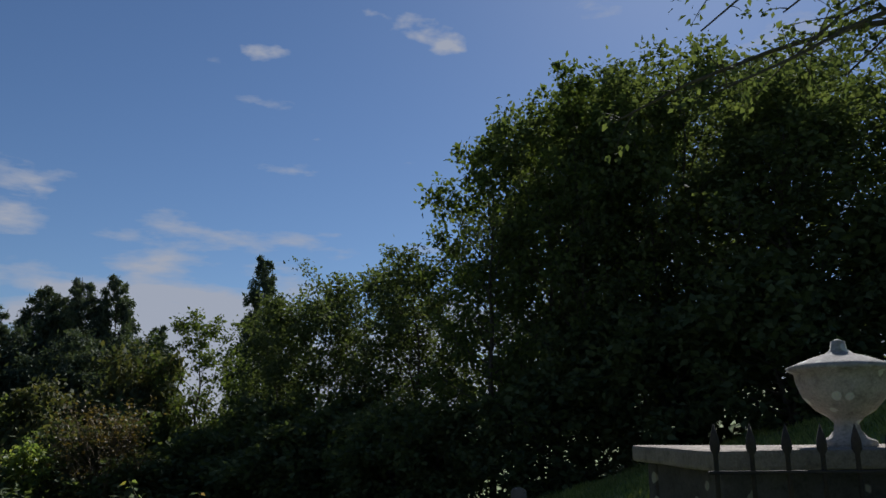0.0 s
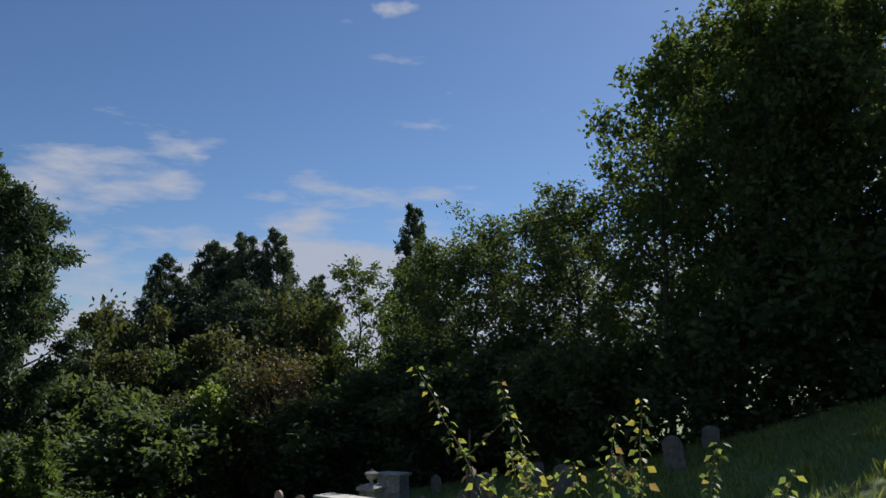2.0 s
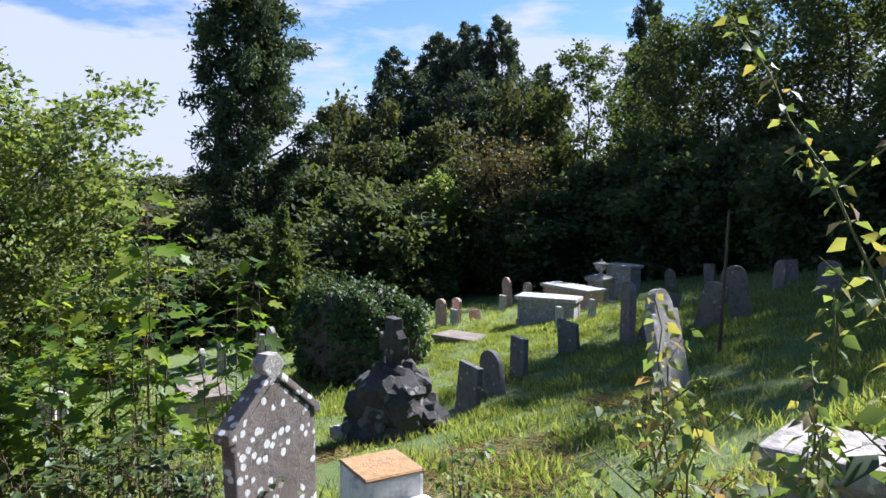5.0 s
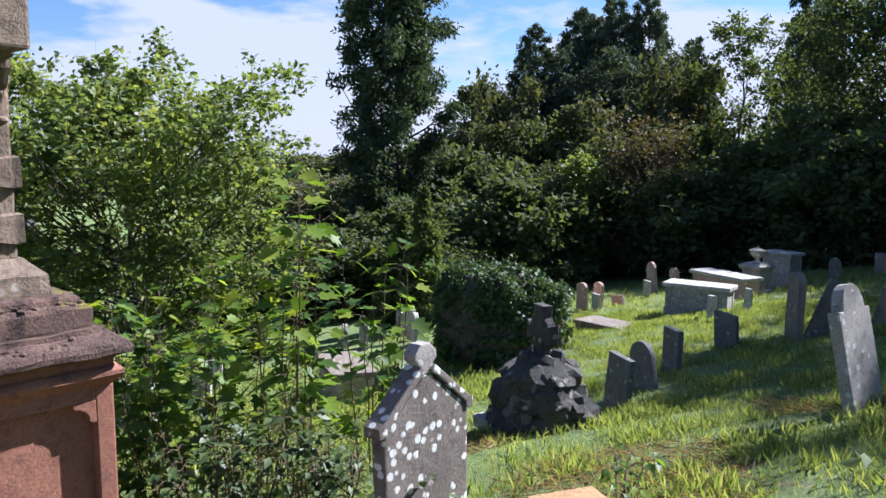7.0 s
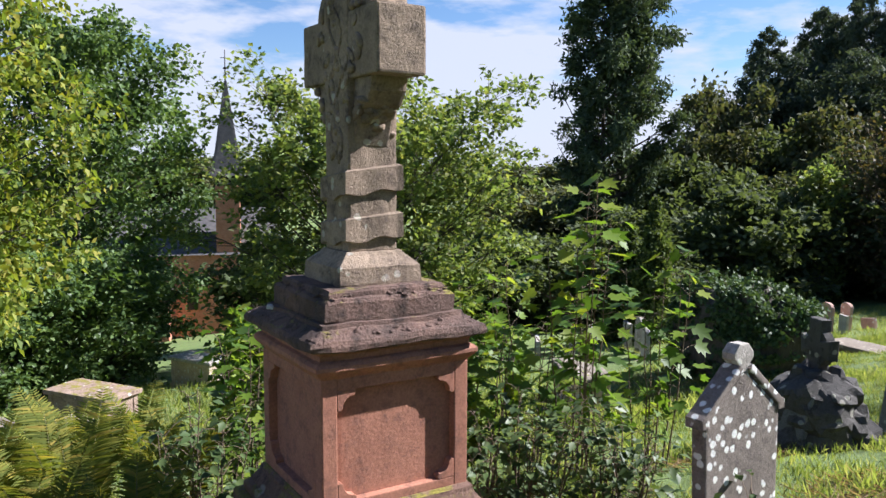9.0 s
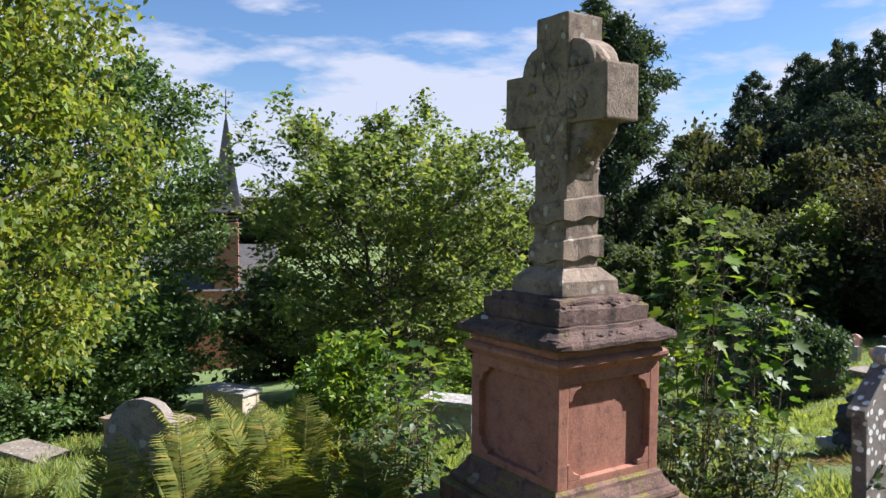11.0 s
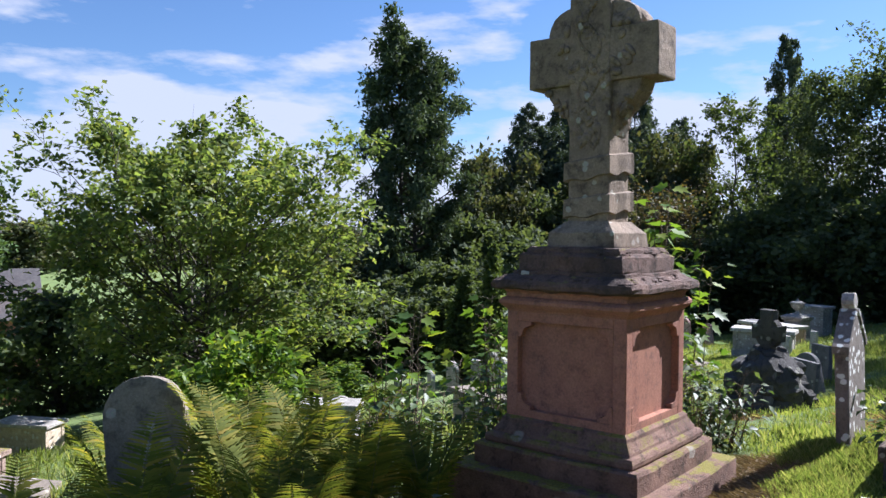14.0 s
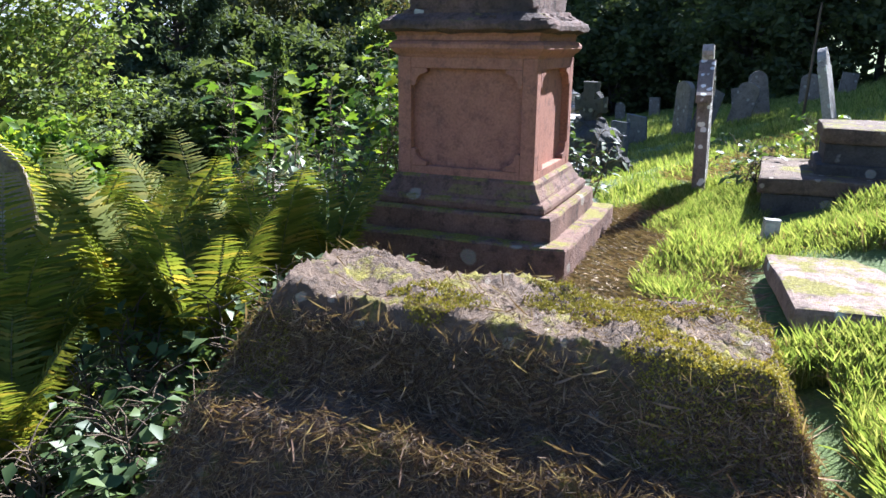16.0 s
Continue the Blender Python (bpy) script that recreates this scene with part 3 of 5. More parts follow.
# ---- gabled lichen headstone ----
def gabled_headstone():
    top = empty("gabled_headstone", pose(-5.4, 7.465, gz(-5.4, 7.465) - 0.02, -2.0, 0, 86) @ Matrix.Diagonal((1.24, 0.9, 1, 1)))
    tagged(top, "dark gabled headstone spotted with white lichen", "headstone")
    h = 0.98
    body = [(-0.31, -0.3), (0.31, -0.3), (0.33, h), (0.3, h + 0.03), (0.02, h + 0.3), (-0.02, h + 0.3), (-0.3, h + 0.03), (-0.33, h)]
    part("slab", profile_slab(body, 0.13, 0.014, 0.005), M_LICHEN, top)
    for s in (-1, 1):
        cop = profile_slab([(s * 0.37, h - 0.02), (s * 0.37, h + 0.05), (s * 0.335, h + 0.075), (s * 0.055, h + 0.36), (s * 0.02, h + 0.33), (s * 0.31, h + 0.025), (s * 0.31, h - 0.02)], 0.16, 0.01, 0.004)
        bmesh.ops.recalc_face_normals(cop, faces=cop.faces)
        part("coping", cop, M_LICHEN, top)
    fin = profile_slab([(-0.055, h + 0.29), (0.055, h + 0.29), (0.05, h + 0.36), (0.085, h + 0.4), (0.085, h + 0.44), (0.04, h + 0.5), (-0.04, h + 0.5), (-0.085, h + 0.44), (-0.085, h + 0.4), (-0.05, h + 0.36)], 0.12, 0.014, 0.004)
    part("finial", fin, M_GREY, top, "pale lichened finial")


gabled_headstone()


# ---- cross on a rock pile ----
def rock(rng, size, sub=2):
    bm = bmesh.new()
    bmesh.ops.create_icosphere(bm, subdivisions=sub, radius=1.0)
    off = Vector(rng.uniform(-50, 50, 3))
    for v in bm.verts:
        d = 1 + 0.45 * noise.noise(v.co * 1.1 + off) + 0.12 * noise.cell(v.co * 1.6 + off)
        v.co = Vector((v.co.x * size[0], v.co.y * size[1], v.co.z * size[2])) * d
    return bm


def rock_cross():
    x0, y0 = -6.95, 11.75
    top = empty("rockwork_cross", pose(x0, y0, gz(x0, y0), 0, 0, -28))
    tagged(top, "small stone cross on a dark rockwork mound", "monument")
    rng = np.random.default_rng(11)
    kerb = block((1.25, 1.25, 0.16), (0, 0, 0.02), 0.03, 2, 0.01)
    part("kerb", kerb, M_GREY, top)
    for lvl, (r, z, n, s) in enumerate(((0.46, 0.18, 12, 0.25), (0.42, 0.45, 10, 0.22), (0.34, 0.7, 8, 0.2), (0.16, 0.86, 4, 0.18), (0.0, 0.45, 1, 0.58))):
        for i in range(n):
            a = 2 * math.pi * i / n + lvl * 0.4
            ob = part("rock", rock(rng, (s * rng.uniform(0.8, 1.25), s * rng.uniform(0.8, 1.15), s * rng.uniform(0.6, 0.95)), 2), M_RUBBLE, top)
            ob.matrix_basis = pose(r * math.cos(a), r * math.sin(a), z, rng.uniform(-20, 20), rng.uniform(-20, 20), rng.uniform(0, 360))
    tablet = part("tablet", block((0.42, 0.1, 0.52), (0, 0, 0), 0.02, 2, 0.006), M_DARK, top, "dark inscribed tablet")
    tablet.matrix_basis = pose(0.22, -0.42, 0.5, -18, 0, 12)
    o = [(-0.15, 0.7), (0.15, 0.7), (0.11, 0.85), (0.095, 1.16), (0.25, 1.12), (0.26, 1.36), (0.1, 1.33), (0.12, 1.58), (-0.12, 1.58), (-0.1, 1.33), (-0.26, 1.36), (-0.25, 1.12), (-0.095, 1.16), (-0.11, 0.85)]
    part("cross", profile_slab(o, 0.14, 0.02, 0.008), M_RUBBLE, top, "weathered stone cross")
    ring = bmesh.new()
    loops = [[ring.verts.new(((0.19 + dr) * math.cos(a), dy, 1.235 + (0.19 + dr) * math.sin(a))) for dr, dy in ((-0.035, -0.05), (0.035, -0.05), (0.04, 0.05), (-0.04, 0.05))] for a in [2 * math.pi * k / 28 for k in range(28)]]
    for a, b in zip(loops, loops[1:] + loops[:1]):
        for k in range(4):
            ring.faces.new((a[k], a[(k + 1) % 4], b[(k + 1) % 4], b[k]))
    roughen(ring, 0.006, 9)
    part("ring", ring, M_RUBBLE, top)


rock_cross()


# ---- headstones on the lawn ----
ROW = "headstones on the lawn"
headstone("flat", 0.5, 0.78, 0.1, -6.75, 13.55, -30, M_DARK, "dark slate headstone leaning by the rockwork cross", 4, -3, 0.0, ROW)
headstone("round", 0.5, 0.74, 0.09, -6.72, 14.55, -28, M_DARK, "round-topped slate headstone leaning sideways", -13, 0, 0.0, ROW)
headstone("flat", 0.42, 0.72, 0.1, -6.72, 15.6, -35, M_DARK, "square dark headstone standing upright", 1, 0, 0.0, ROW)
headstone("slope", 0.48, 0.72, 0.1, -6.45, 17.6, -20, M_DARK, "square slate headstone alone on the grass", -2, 4, 0.0, ROW)
headstone("shoulder", 0.62, 1.28, 0.12, -3.45, 12.0, 74, M_GREY, "tall pale headstone leaning over on the slope", 0, -13, 0.05, ROW)
headstone("low_round", 0.6, 1.25, 0.13, -5.5, 18.3, -60, M_WEATHERED, "tall grey headstone in the shade", 3, 0, 0, ROW)
headstone("flat", 0.55, 1.05, 0.1, -5.1, 18.55, 40, M_WEATHERED, "plain grey headstone propped behind another", 22, 0, 0, ROW)
headstone("low_round", 0.5, 1.0, 0.1, -4.2, 19.5, -20, M_WEATHERED, "grey headstone leaning in the shade", 14, 0, 0, ROW)
headstone("round", 0.45, 1.15, 0.1, -3.6, 20.4, 10, M_WEATHERED, "narrow round-topped headstone in the shade", -10, 0, 0, ROW)
headstone("flat", 0.2, 0.62, 0.12, -8.67, 23.7, -25, M_PALE, "small white marker stone", 0, 0, 0, ROW)
headstone("flat", 0.2, 0.62, 0.12, -8.2, 25.3, -25, M_PALE, "small white marker stone", 2, 0, 0, ROW)
headstone("low_round", 0.6, 1.05, 0.12, -15.0, 28.9, -30, M_PINK, "weathered pink headstone in sunlight", 0, 0, 0, ROW)
headstone("low_round", 0.5, 1.0, 0.12, -14.6, 29.4, -30, M_PINK, "weathered pink headstone in sunlight", 2, 0, 0, ROW)
headstone("flat", 0.4, 0.62, 0.1, -14.3, 28.6, -30, M_PALE, "small square white headstone", 0, 0, 0, ROW)
headstone("slope", 0.7, 0.4, 0.12, -14.2, 30.3, -30, M_PINK, "broken headstone half sunk in grass", -14, 0, 0, ROW)
headstone("flat", 0.38, 0.7, 0.1, -14.2, 33.0, -30, M_PALE, "small square white headstone", 2, 0, 0, ROW)
headstone("gothic", 0.55, 1.35, 0.12, -14.9, 35.4, -30, M_PINK, "pointed pink headstone leaning over", -8, 0, 0, ROW)
headstone("low_round", 0.5, 1.0, 0.12, -13.9, 35.4, -30, M_PINK, "pink headstone leaning over", -10, 0, 0, ROW)
for i, (x, y, kind, w, h, m) in enumerate(((-18.6, 21.1, "low_round", 0.9, 1.05, M_GREY), (-17.9, 22.6, "round", 0.62, 1.15, M_GREY), (-17.0, 21.7, "low_round", 0.75, 1.0, M_PALE), (-16.3, 22.4, "low_round", 0.5, 0.85, M_GREY),
                                       (-15.9, 21.9, "flat", 0.45, 0.7, M_PALE), (-19.6, 21.3, "round", 0.6, 0.8, M_PALE), (-20.5, 20.6, "slope", 0.8, 0.7, M_GREY), (-19.2, 23.6, "flat", 0.6, 0.9, M_GREY))):
    headstone(kind, w, h, 0.14, x, y, -38 + 6 * math.sin(i * 2.0), m, "old lichened headstone at the foot of the lawn", 3 * math.sin(i * 3.1), 0, 0, "headstones below the lawn")
for i, (x, y, kind, w, h) in enumerate(((-2.0, 24, "low_round", 0.6, 1.1), (-0.5, 27, "flat", 0.55, 0.9), (1.0, 23, "round", 0.6, 1.2), (-3.4, 29, "gothic", 0.5, 1.2), (2.6, 28, "low_round", 0.6, 1.0), (-3.2, 32.5, "flat", 0.6, 1.0),
                                     (-5.4, 33, "round", 0.55, 1.0), (-6.5, 37, "flat", 0.6, 1.1), (-8.0, 36.5, "gothic", 0.5, 1.1))):
    headstone(kind, w * 0.9, h * 0.78, 0.11, x, y, -15 + 25 * math.sin(i * 1.7), M_WEATHERED, "brown-grey headstone on the shaded slope", 9 * math.sin(i * 2.3), 0, 0, "headstones on the shaded slope")
headstone("round", 0.58, 1.78, 0.16, -9.3, 2.86, 42, M_WEATHERED, "grey round-topped headstone among ferns", -7, -8, 0.1)
for i, (x, y, kind, w, h, m) in enumerate(((-17.5, 14.3, "round", 0.5, 0.8, M_GREY), (-18.6, 15.4, "low_round", 0.5, 0.75, M_PALE), (-27.0, 16.4, "round", 0.7, 1.0, M_PINK), (-25.8, 16.6, "low_round", 0.6, 0.85, M_GREY), (-23.8, 14.8, "slope", 0.6, 0.9, M_PALE), (-28.6, 17.6, "flat", 0.7, 0.8, M_GREY))):
    headstone(kind, w, h, 0.13, x, y, 35 + 8 * math.sin(i * 2.0), m, "old headstone below the ferns", 5 * math.sin(i * 1.9), 0, 0, "headstones by the church")
headstone("flat", 0.1, 0.2, 0.08, -5.05, 4.8, 10, M_PALE, "small pale stone stump in the grass", 4)


# ---- chest tombs ----
def chest_tomb(length, width, height, x, y, turn, body_mat, top_mat, label, z=None, over=0.1, slab=0.12, panels=True, tilt=0.0):
    top = empty("chest_tomb", pose(x, y, gz(x, y) if z is None else z, 0, tilt, turn))
    tagged(top, label, "tomb")
    a, b = length - 2 * over, width - 2 * over
    part("plinth", block((a + 0.1, b + 0.1, 0.5), (0, 0, -0.13), 0.02, 2, 0.004), body_mat, top)
    part("chest", block((a, b, height - slab - 0.1), (0, 0, 0.1 + (height - slab - 0.1) / 2), 0.01, 1, 0.004), body_mat, top)
    if panels:
        for sx in (-1, 1):
            for sy in (-1, 1):
                part("corner_pilaster", block((0.14, 0.14, height - slab - 0.1), (sx * (a / 2 - 0.05), sy * (b / 2 - 0.05), 0.1 + (height - slab - 0.1) / 2), 0.02, 2), body_mat, top)
    bm = bmesh.new()
    cushion(bm, (length, width, slab), (0, 0, height - slab / 2), 0.025, 2)
    bmesh.ops.subdivide_edges(bm, edges=[e for e in bm.edges if e.calc_length() > 0.3], cuts=5, use_grid_fill=True)
    roughen(bm, 0.012, 3)
    part("slab", bm, top_mat, top, "weathered ledger slab")
    return top


chest_tomb(1.95, 0.9, 0.85, -9.75, 25.95, 2, M_GREY, M_PALE, "grey chest tomb with a pale flat slab")
chest_tomb(2.4, 0.95, 0.9, -10.25, 30.0, -28, M_PINK, M_PALE, "pink chest tomb with a pale flat slab")
chest_tomb(1.3, 0.9, 1.35, -9.4, 34.0, -20, M_GREY, M_GREY, "tall grey chest tomb in the shade")
chest_tomb(1.9, 1.0, 0.92, -14.35, 15.9, -33, M_BUFF, M_WEATHERED, "buff sandstone chest tomb with a lichened slab")
chest_tomb(1.8, 0.95, 0.16, -11.3, 23.2, -12, M_WEATHERED, M_WEATHERED, "low ledger tomb sunk in the lawn", panels=False)
chest_tomb(1.2, 0.7, 0.95, -14.75, 10.75, 30, M_GREY, M_GREY, "grey chest tomb with a weathered slab among shrubs")
chest_tomb(1.9, 1.05, 1.05, -28.0, 11.95, 25, M_BUFF, M_GREY, "chest tomb with a grey slab under the trees")
chest_tomb(2.1, 1.15, 0.85, -22.5, 7.25, 28, M_LEDGER, M_LEDGER, "pink chest tomb with a lichened slab")
chest_tomb(2.1, 1.0, 0.3, -24.6, 5.0, 20, M_BUFF, M_WEATHERED, "low mossy chest tomb")
chest_tomb(1.6, 0.85, 0.4, -18.0, 6.1, 35, M_WEATHERED, M_WEATHERED, "grey chest tomb with a tilted slab", tilt=5)
chest_tomb(2.0, 1.0, 0.42, -4.12, 3.7, 2, M_GREY, M_LEDGER, "low ledger tomb with a moss-patched slab", z=-2.1, over=0.16, panels=False)
chest_tomb(2.3, 1.25, 0.5, -3.85, 6.15, -6, M_RUBBLE, M_MOSSY, "wide stone tomb base with a mossy ledge", z=-1.96, over=0.03, panels=False)
chest_tomb(1.95, 0.8, 0.4, -3.6, 6.25, -6, M_RUBBLE, M_MOSSY, "dark upper tomb block with ragged moss", z=-1.5, over=0.03, panels=False)


def ridge_tomb():
    """A coped grave cover, low and overgrown: hipped ends, flat ridge, sloping flank."""
    n, m = 150, 110
    u, v = np.meshgrid(np.linspace(-1, 1, n), np.linspace(0, 1, m), indexing="ij")
    x0, x1 = -7.4, -5.05
    X = x0 + (x1 - x0) * (u + 1) / 2
    # across: far foot, far edge, near edge of the ridge, flank ledge, near foot
    prof_v = np.array([0, 0.06, 0.12, 0.16, 0.42, 0.5, 0.62, 0.7, 0.86, 1.0])
    prof_y = np.array([2.72, 2.68, 2.62, 2.52, 1.98, 1.9, 1.8, 1.58, 1.3, 1.0])
    prof_h = np.array([-0.3, 0.3, 0.66, 0.72, 0.72, 0.6, 0.42, 0.38, 0.06, -0.3])
    Y, Hh = np.interp(v, prof_v, prof_y), np.interp(v, prof_v, prof_h)
    hip = np.clip((1 - np.abs(u)) / 0.24, 0, 1) ** 0.6
    Y = 1.95 + (Y - 1.95) * (0.82 + 0.18 * hip)
    Z = -2.2 - 0.08 * u + np.minimum(Hh, -0.3 + 1.05 * hip)
    bump_ = 0.02 * np.sin(9 * X + 3 * Y) * np.sin(8 * Y) + 0.012 * np.sin(23 * X) * np.sin(19 * Y + 2) + 0.007 * np.sin(57 * X + 9 * Y) * np.sin(49 * Y) + np.random.default_rng(20).normal(0, 0.007, X.shape)
    Z = Z + bump_
    V = np.stack([X, Y + 0.5 * bump_, Z], -1).reshape(-1, 3)
    i, j = np.meshgrid(np.arange(n - 1), np.arange(m - 1), indexing="ij")
    F = np.stack([i * m + j, i * m + j + 1, (i + 1) * m + j + 1, (i + 1) * m + j], -1)
    ob = empty("coped_tomb", Matrix.Identity(4))
    tagged(ob, "overgrown coped stone tomb with moss and dead grass", "tomb")
    for name, rows, label in (("far_flank", slice(0, 14), ""), ("ridge", slice(14, 48), "pitted ridge slab with moss"), ("near_flank", slice(48, None), "flank matted with dead grass")):
        f = F[:, rows].reshape(-1, 4)
        used, back = np.unique(f, return_inverse=True)
        part(name, mesh_np(name, V[used], back.reshape(-1, 4), M_MOSSY, True), None, ob, label)
    rng = np.random.default_rng(21)
    G = V.reshape(n, m, 3)
    nrm = np.cross(np.gradient(G, axis=1), np.gradient(G, axis=0)).reshape(-1, 3)
    nrm /= np.linalg.norm(nrm, axis=1)[:, None] + 1e-9
    nrm *= np.where(nrm[:, 2:3] < 0, -1.0, 1.0)
    pick = rng.integers(0, len(V), 260000)
    p = V[pick]
    p = p + rng.normal(0, 0.012, p.shape)
    thin = 0.5 + 0.5 * np.sin(4.1 * p[:, 0] + 2.0 * np.sin(5 * p[:, 1])) * np.sin(6.3 * p[:, 1] + 1.3 * p[:, 0])
    keep = rng.random(len(p)) < np.where(p[:, 1] < 1.92, 0.3 + 0.7 * thin, 0.07 * thin)
    p, lie = p[keep], nrm[pick[keep]]
    way = rng.normal(size=p.shape) + np.array([0, -0.3, -0.2])
    way = 3.0 * (way - lie * np.sum(way * lie, axis=1)[:, None]) + 0.35 * lie
    v1, f1 = scatter(STRAW, p, rng.uniform(0.02, 0.07, len(p)) * np.where(rng.random(len(p)) < 0.03, 2.2, 1.0), rng, along=way, up=0.9, spread=0.15)
    ob = part("dead_grass", mesh_np("dead_grass", v1, f1, F_DRY), F_DRY)
    tagged(ob, "matted dead grass over the coped tomb", "grass", kind="stuff")
    q = V[rng.integers(0, len(V), 200000)] + rng.normal(0, 0.012, (200000, 3)) * np.array([1, 1, 0.15])
    k = (q[:, 1] > 1.75) & (q[:, 1] < 2.5) & (np.sin(q[:, 0] * 5.7 + 1.2) * np.sin(q[:, 1] * 7 + q[:, 0] * 2) + 0.35 * np.sin(q[:, 0] * 17) * np.sin(q[:, 1] * 23) + np.clip((q[:, 0] + 6.2) * 1.1, -0.5, 0.9) > 0.3)
    q = q[k]
    v2, f2 = scatter(CARD, q, rng.uniform(0.007, 0.015, len(q)), rng, along=np.array([0, 0, 1.2]))
    ob = part("moss", mesh_np("moss", v2, f2, F_MOSS), F_MOSS)
    tagged(ob, "yellow-green moss cushions on the coped tomb", "moss", kind="stuff")


F_MOSS = foliage("moss_tips", [(0.17, 0.14, 0.025), (0.3, 0.26, 0.045), (0.42, 0.34, 0.07)], 0.25, 0.8)
ridge_tomb()


# ---- urn tomb with railings, and the broken pillar ----
def lathe(profile, n=28):
    bm = bmesh.new()
    rings = [[bm.verts.new((r * math.cos(2 * math.pi * i / n), r * math.sin(2 * math.pi * i / n), z)) for i in range(n)] for r, z in profile]
    for a, b in zip(rings, rings[1:]):
        for i in range(n):
            f = bm.faces.new((a[i], a[(i + 1) % n], b[(i + 1) % n], b[i]))
            f.smooth = True
    bm.faces.new(rings[-1])
    bm.faces.new(list(reversed(rings[0])))
    return bm


URN = [(0.19, 0), (0.19, 0.05), (0.13, 0.08), (0.09, 0.13), (0.085, 0.18), (0.12, 0.22), (0.2, 0.27), (0.28, 0.36), (0.32, 0.47), (0.33, 0.54), (0.38, 0.565), (0.38, 0.59), (0.3, 0.62), (0.2, 0.66), (0.1, 0.69), (0.06, 0.72), (0.05, 0.78), (0.01, 0.8)]
chest_tomb(3.2, 1.3, 1.0, 3.1, 5.6, 8, M_RUBBLE, M_WEATHERED, "railed grey chest tomb carrying stone urns", z=0.47)
for x, y, s in ((2.75, 5.4, 0.92), (3.35, 5.35, 0.5)):
    urn = part("urn", lathe(URN), M_GREY)
    urn.matrix_basis = pose(x, y, 1.465) @ Matrix.Diagonal((s, s, s, 1))
    tagged(urn, "grey stone urn standing on the railed tomb", "urn")
urn = part("urn", lathe(URN), M_GREY)
urn.matrix_basis = pose(-9.64, 31.5, gz(-9.64, 31.5) + 1.1) @ Matrix.Diagonal((0.75, 0.75, 0.75, 1))
tagged(urn, "grey stone urn on a square pedestal", "urn")
ped = part("urn_pedestal", square_turned([(0.45, -0.3), (0.45, 0.15), (0.36, 0.2), (0.34, 0.85), (0.42, 0.92), (0.44, 1.02), (0.3, 1.1)]), M_GREY)
ped.matrix_basis = pose(-9.64, 31.5, gz(-9.64, 31.5), 0, 0, -20)
tagged(ped, "square grey stone pedestal under an urn", "pedestal")


def railing():
    top = empty("tomb_railing", pose(1.55, 4.55, 0.35, 0, 0, 8))
    tagged(top, "rusted iron railing round the urn tomb", "railing")
    for i in range(15):
        bm = lathe([(0.014, -0.4), (0.014, 1.1), (0.03, 1.13), (0.028, 1.18), (0.003, 1.27)], 8)
        ob = part("railing_bar", bm, M_IRON, top)
        ob.matrix_basis = pose(0.22 * i, 0, 0)
    for z in (0.15, 1.0):
        part("rail", block((3.2, 0.035, 0.02), (1.55, 0, z), 0.004, 1), M_IRON, top)


railing()


def pillar_stub():
    x, y = -3.2, 5.3
    top = empty("broken_pillar", pose(x, y, gz(x, y), 0, 0, -33))
    tagged(top, "square stone pillar stub with an orange lichened top", "pillar")
    h = -0.17 - gz(x, y)
    part("shaft", block((0.2, 0.2, h + 0.2), (0, 0, (h - 0.2) / 2), 0.012, 2, 0.004), M_PEEL, top, "peeling whitewashed stone")
    part("cap", block((0.205, 0.205, 0.012), (0, 0, h + 0.004), 0.005, 1), M_ORANGE, top, "orange lichen crust")
    part("side_block", block((0.1, 0.17, h), (0.15, 0.02, (h - 0.14) / 2), 0.012, 2, 0.004), M_PEEL, top)


M_PEEL = stone("peeling_whitewash", (0.6, 0.57, 0.52), (0.72, 0.7, 0.66), (0.1, 0.09, 0.08), pits=0.4)
M_ORANGE = stone("orange_lichen_stone", (0.32, 0.18, 0.075), (0.42, 0.26, 0.13), (0.2, 0.14, 0.09), pits=0.5)
pillar_stub()
post = part("wooden_post", lathe([(0.028, -0.3), (0.026, 1.0), (0.02, 2.0), (0.012, 2.15)], 8), M_TWIG)
post.matrix_basis = pose(-3.4, 15.2, gz(-3.4, 15.2), 0, 1.5, 0)
tagged(post, "thin bare wooden post in the shade", "post")


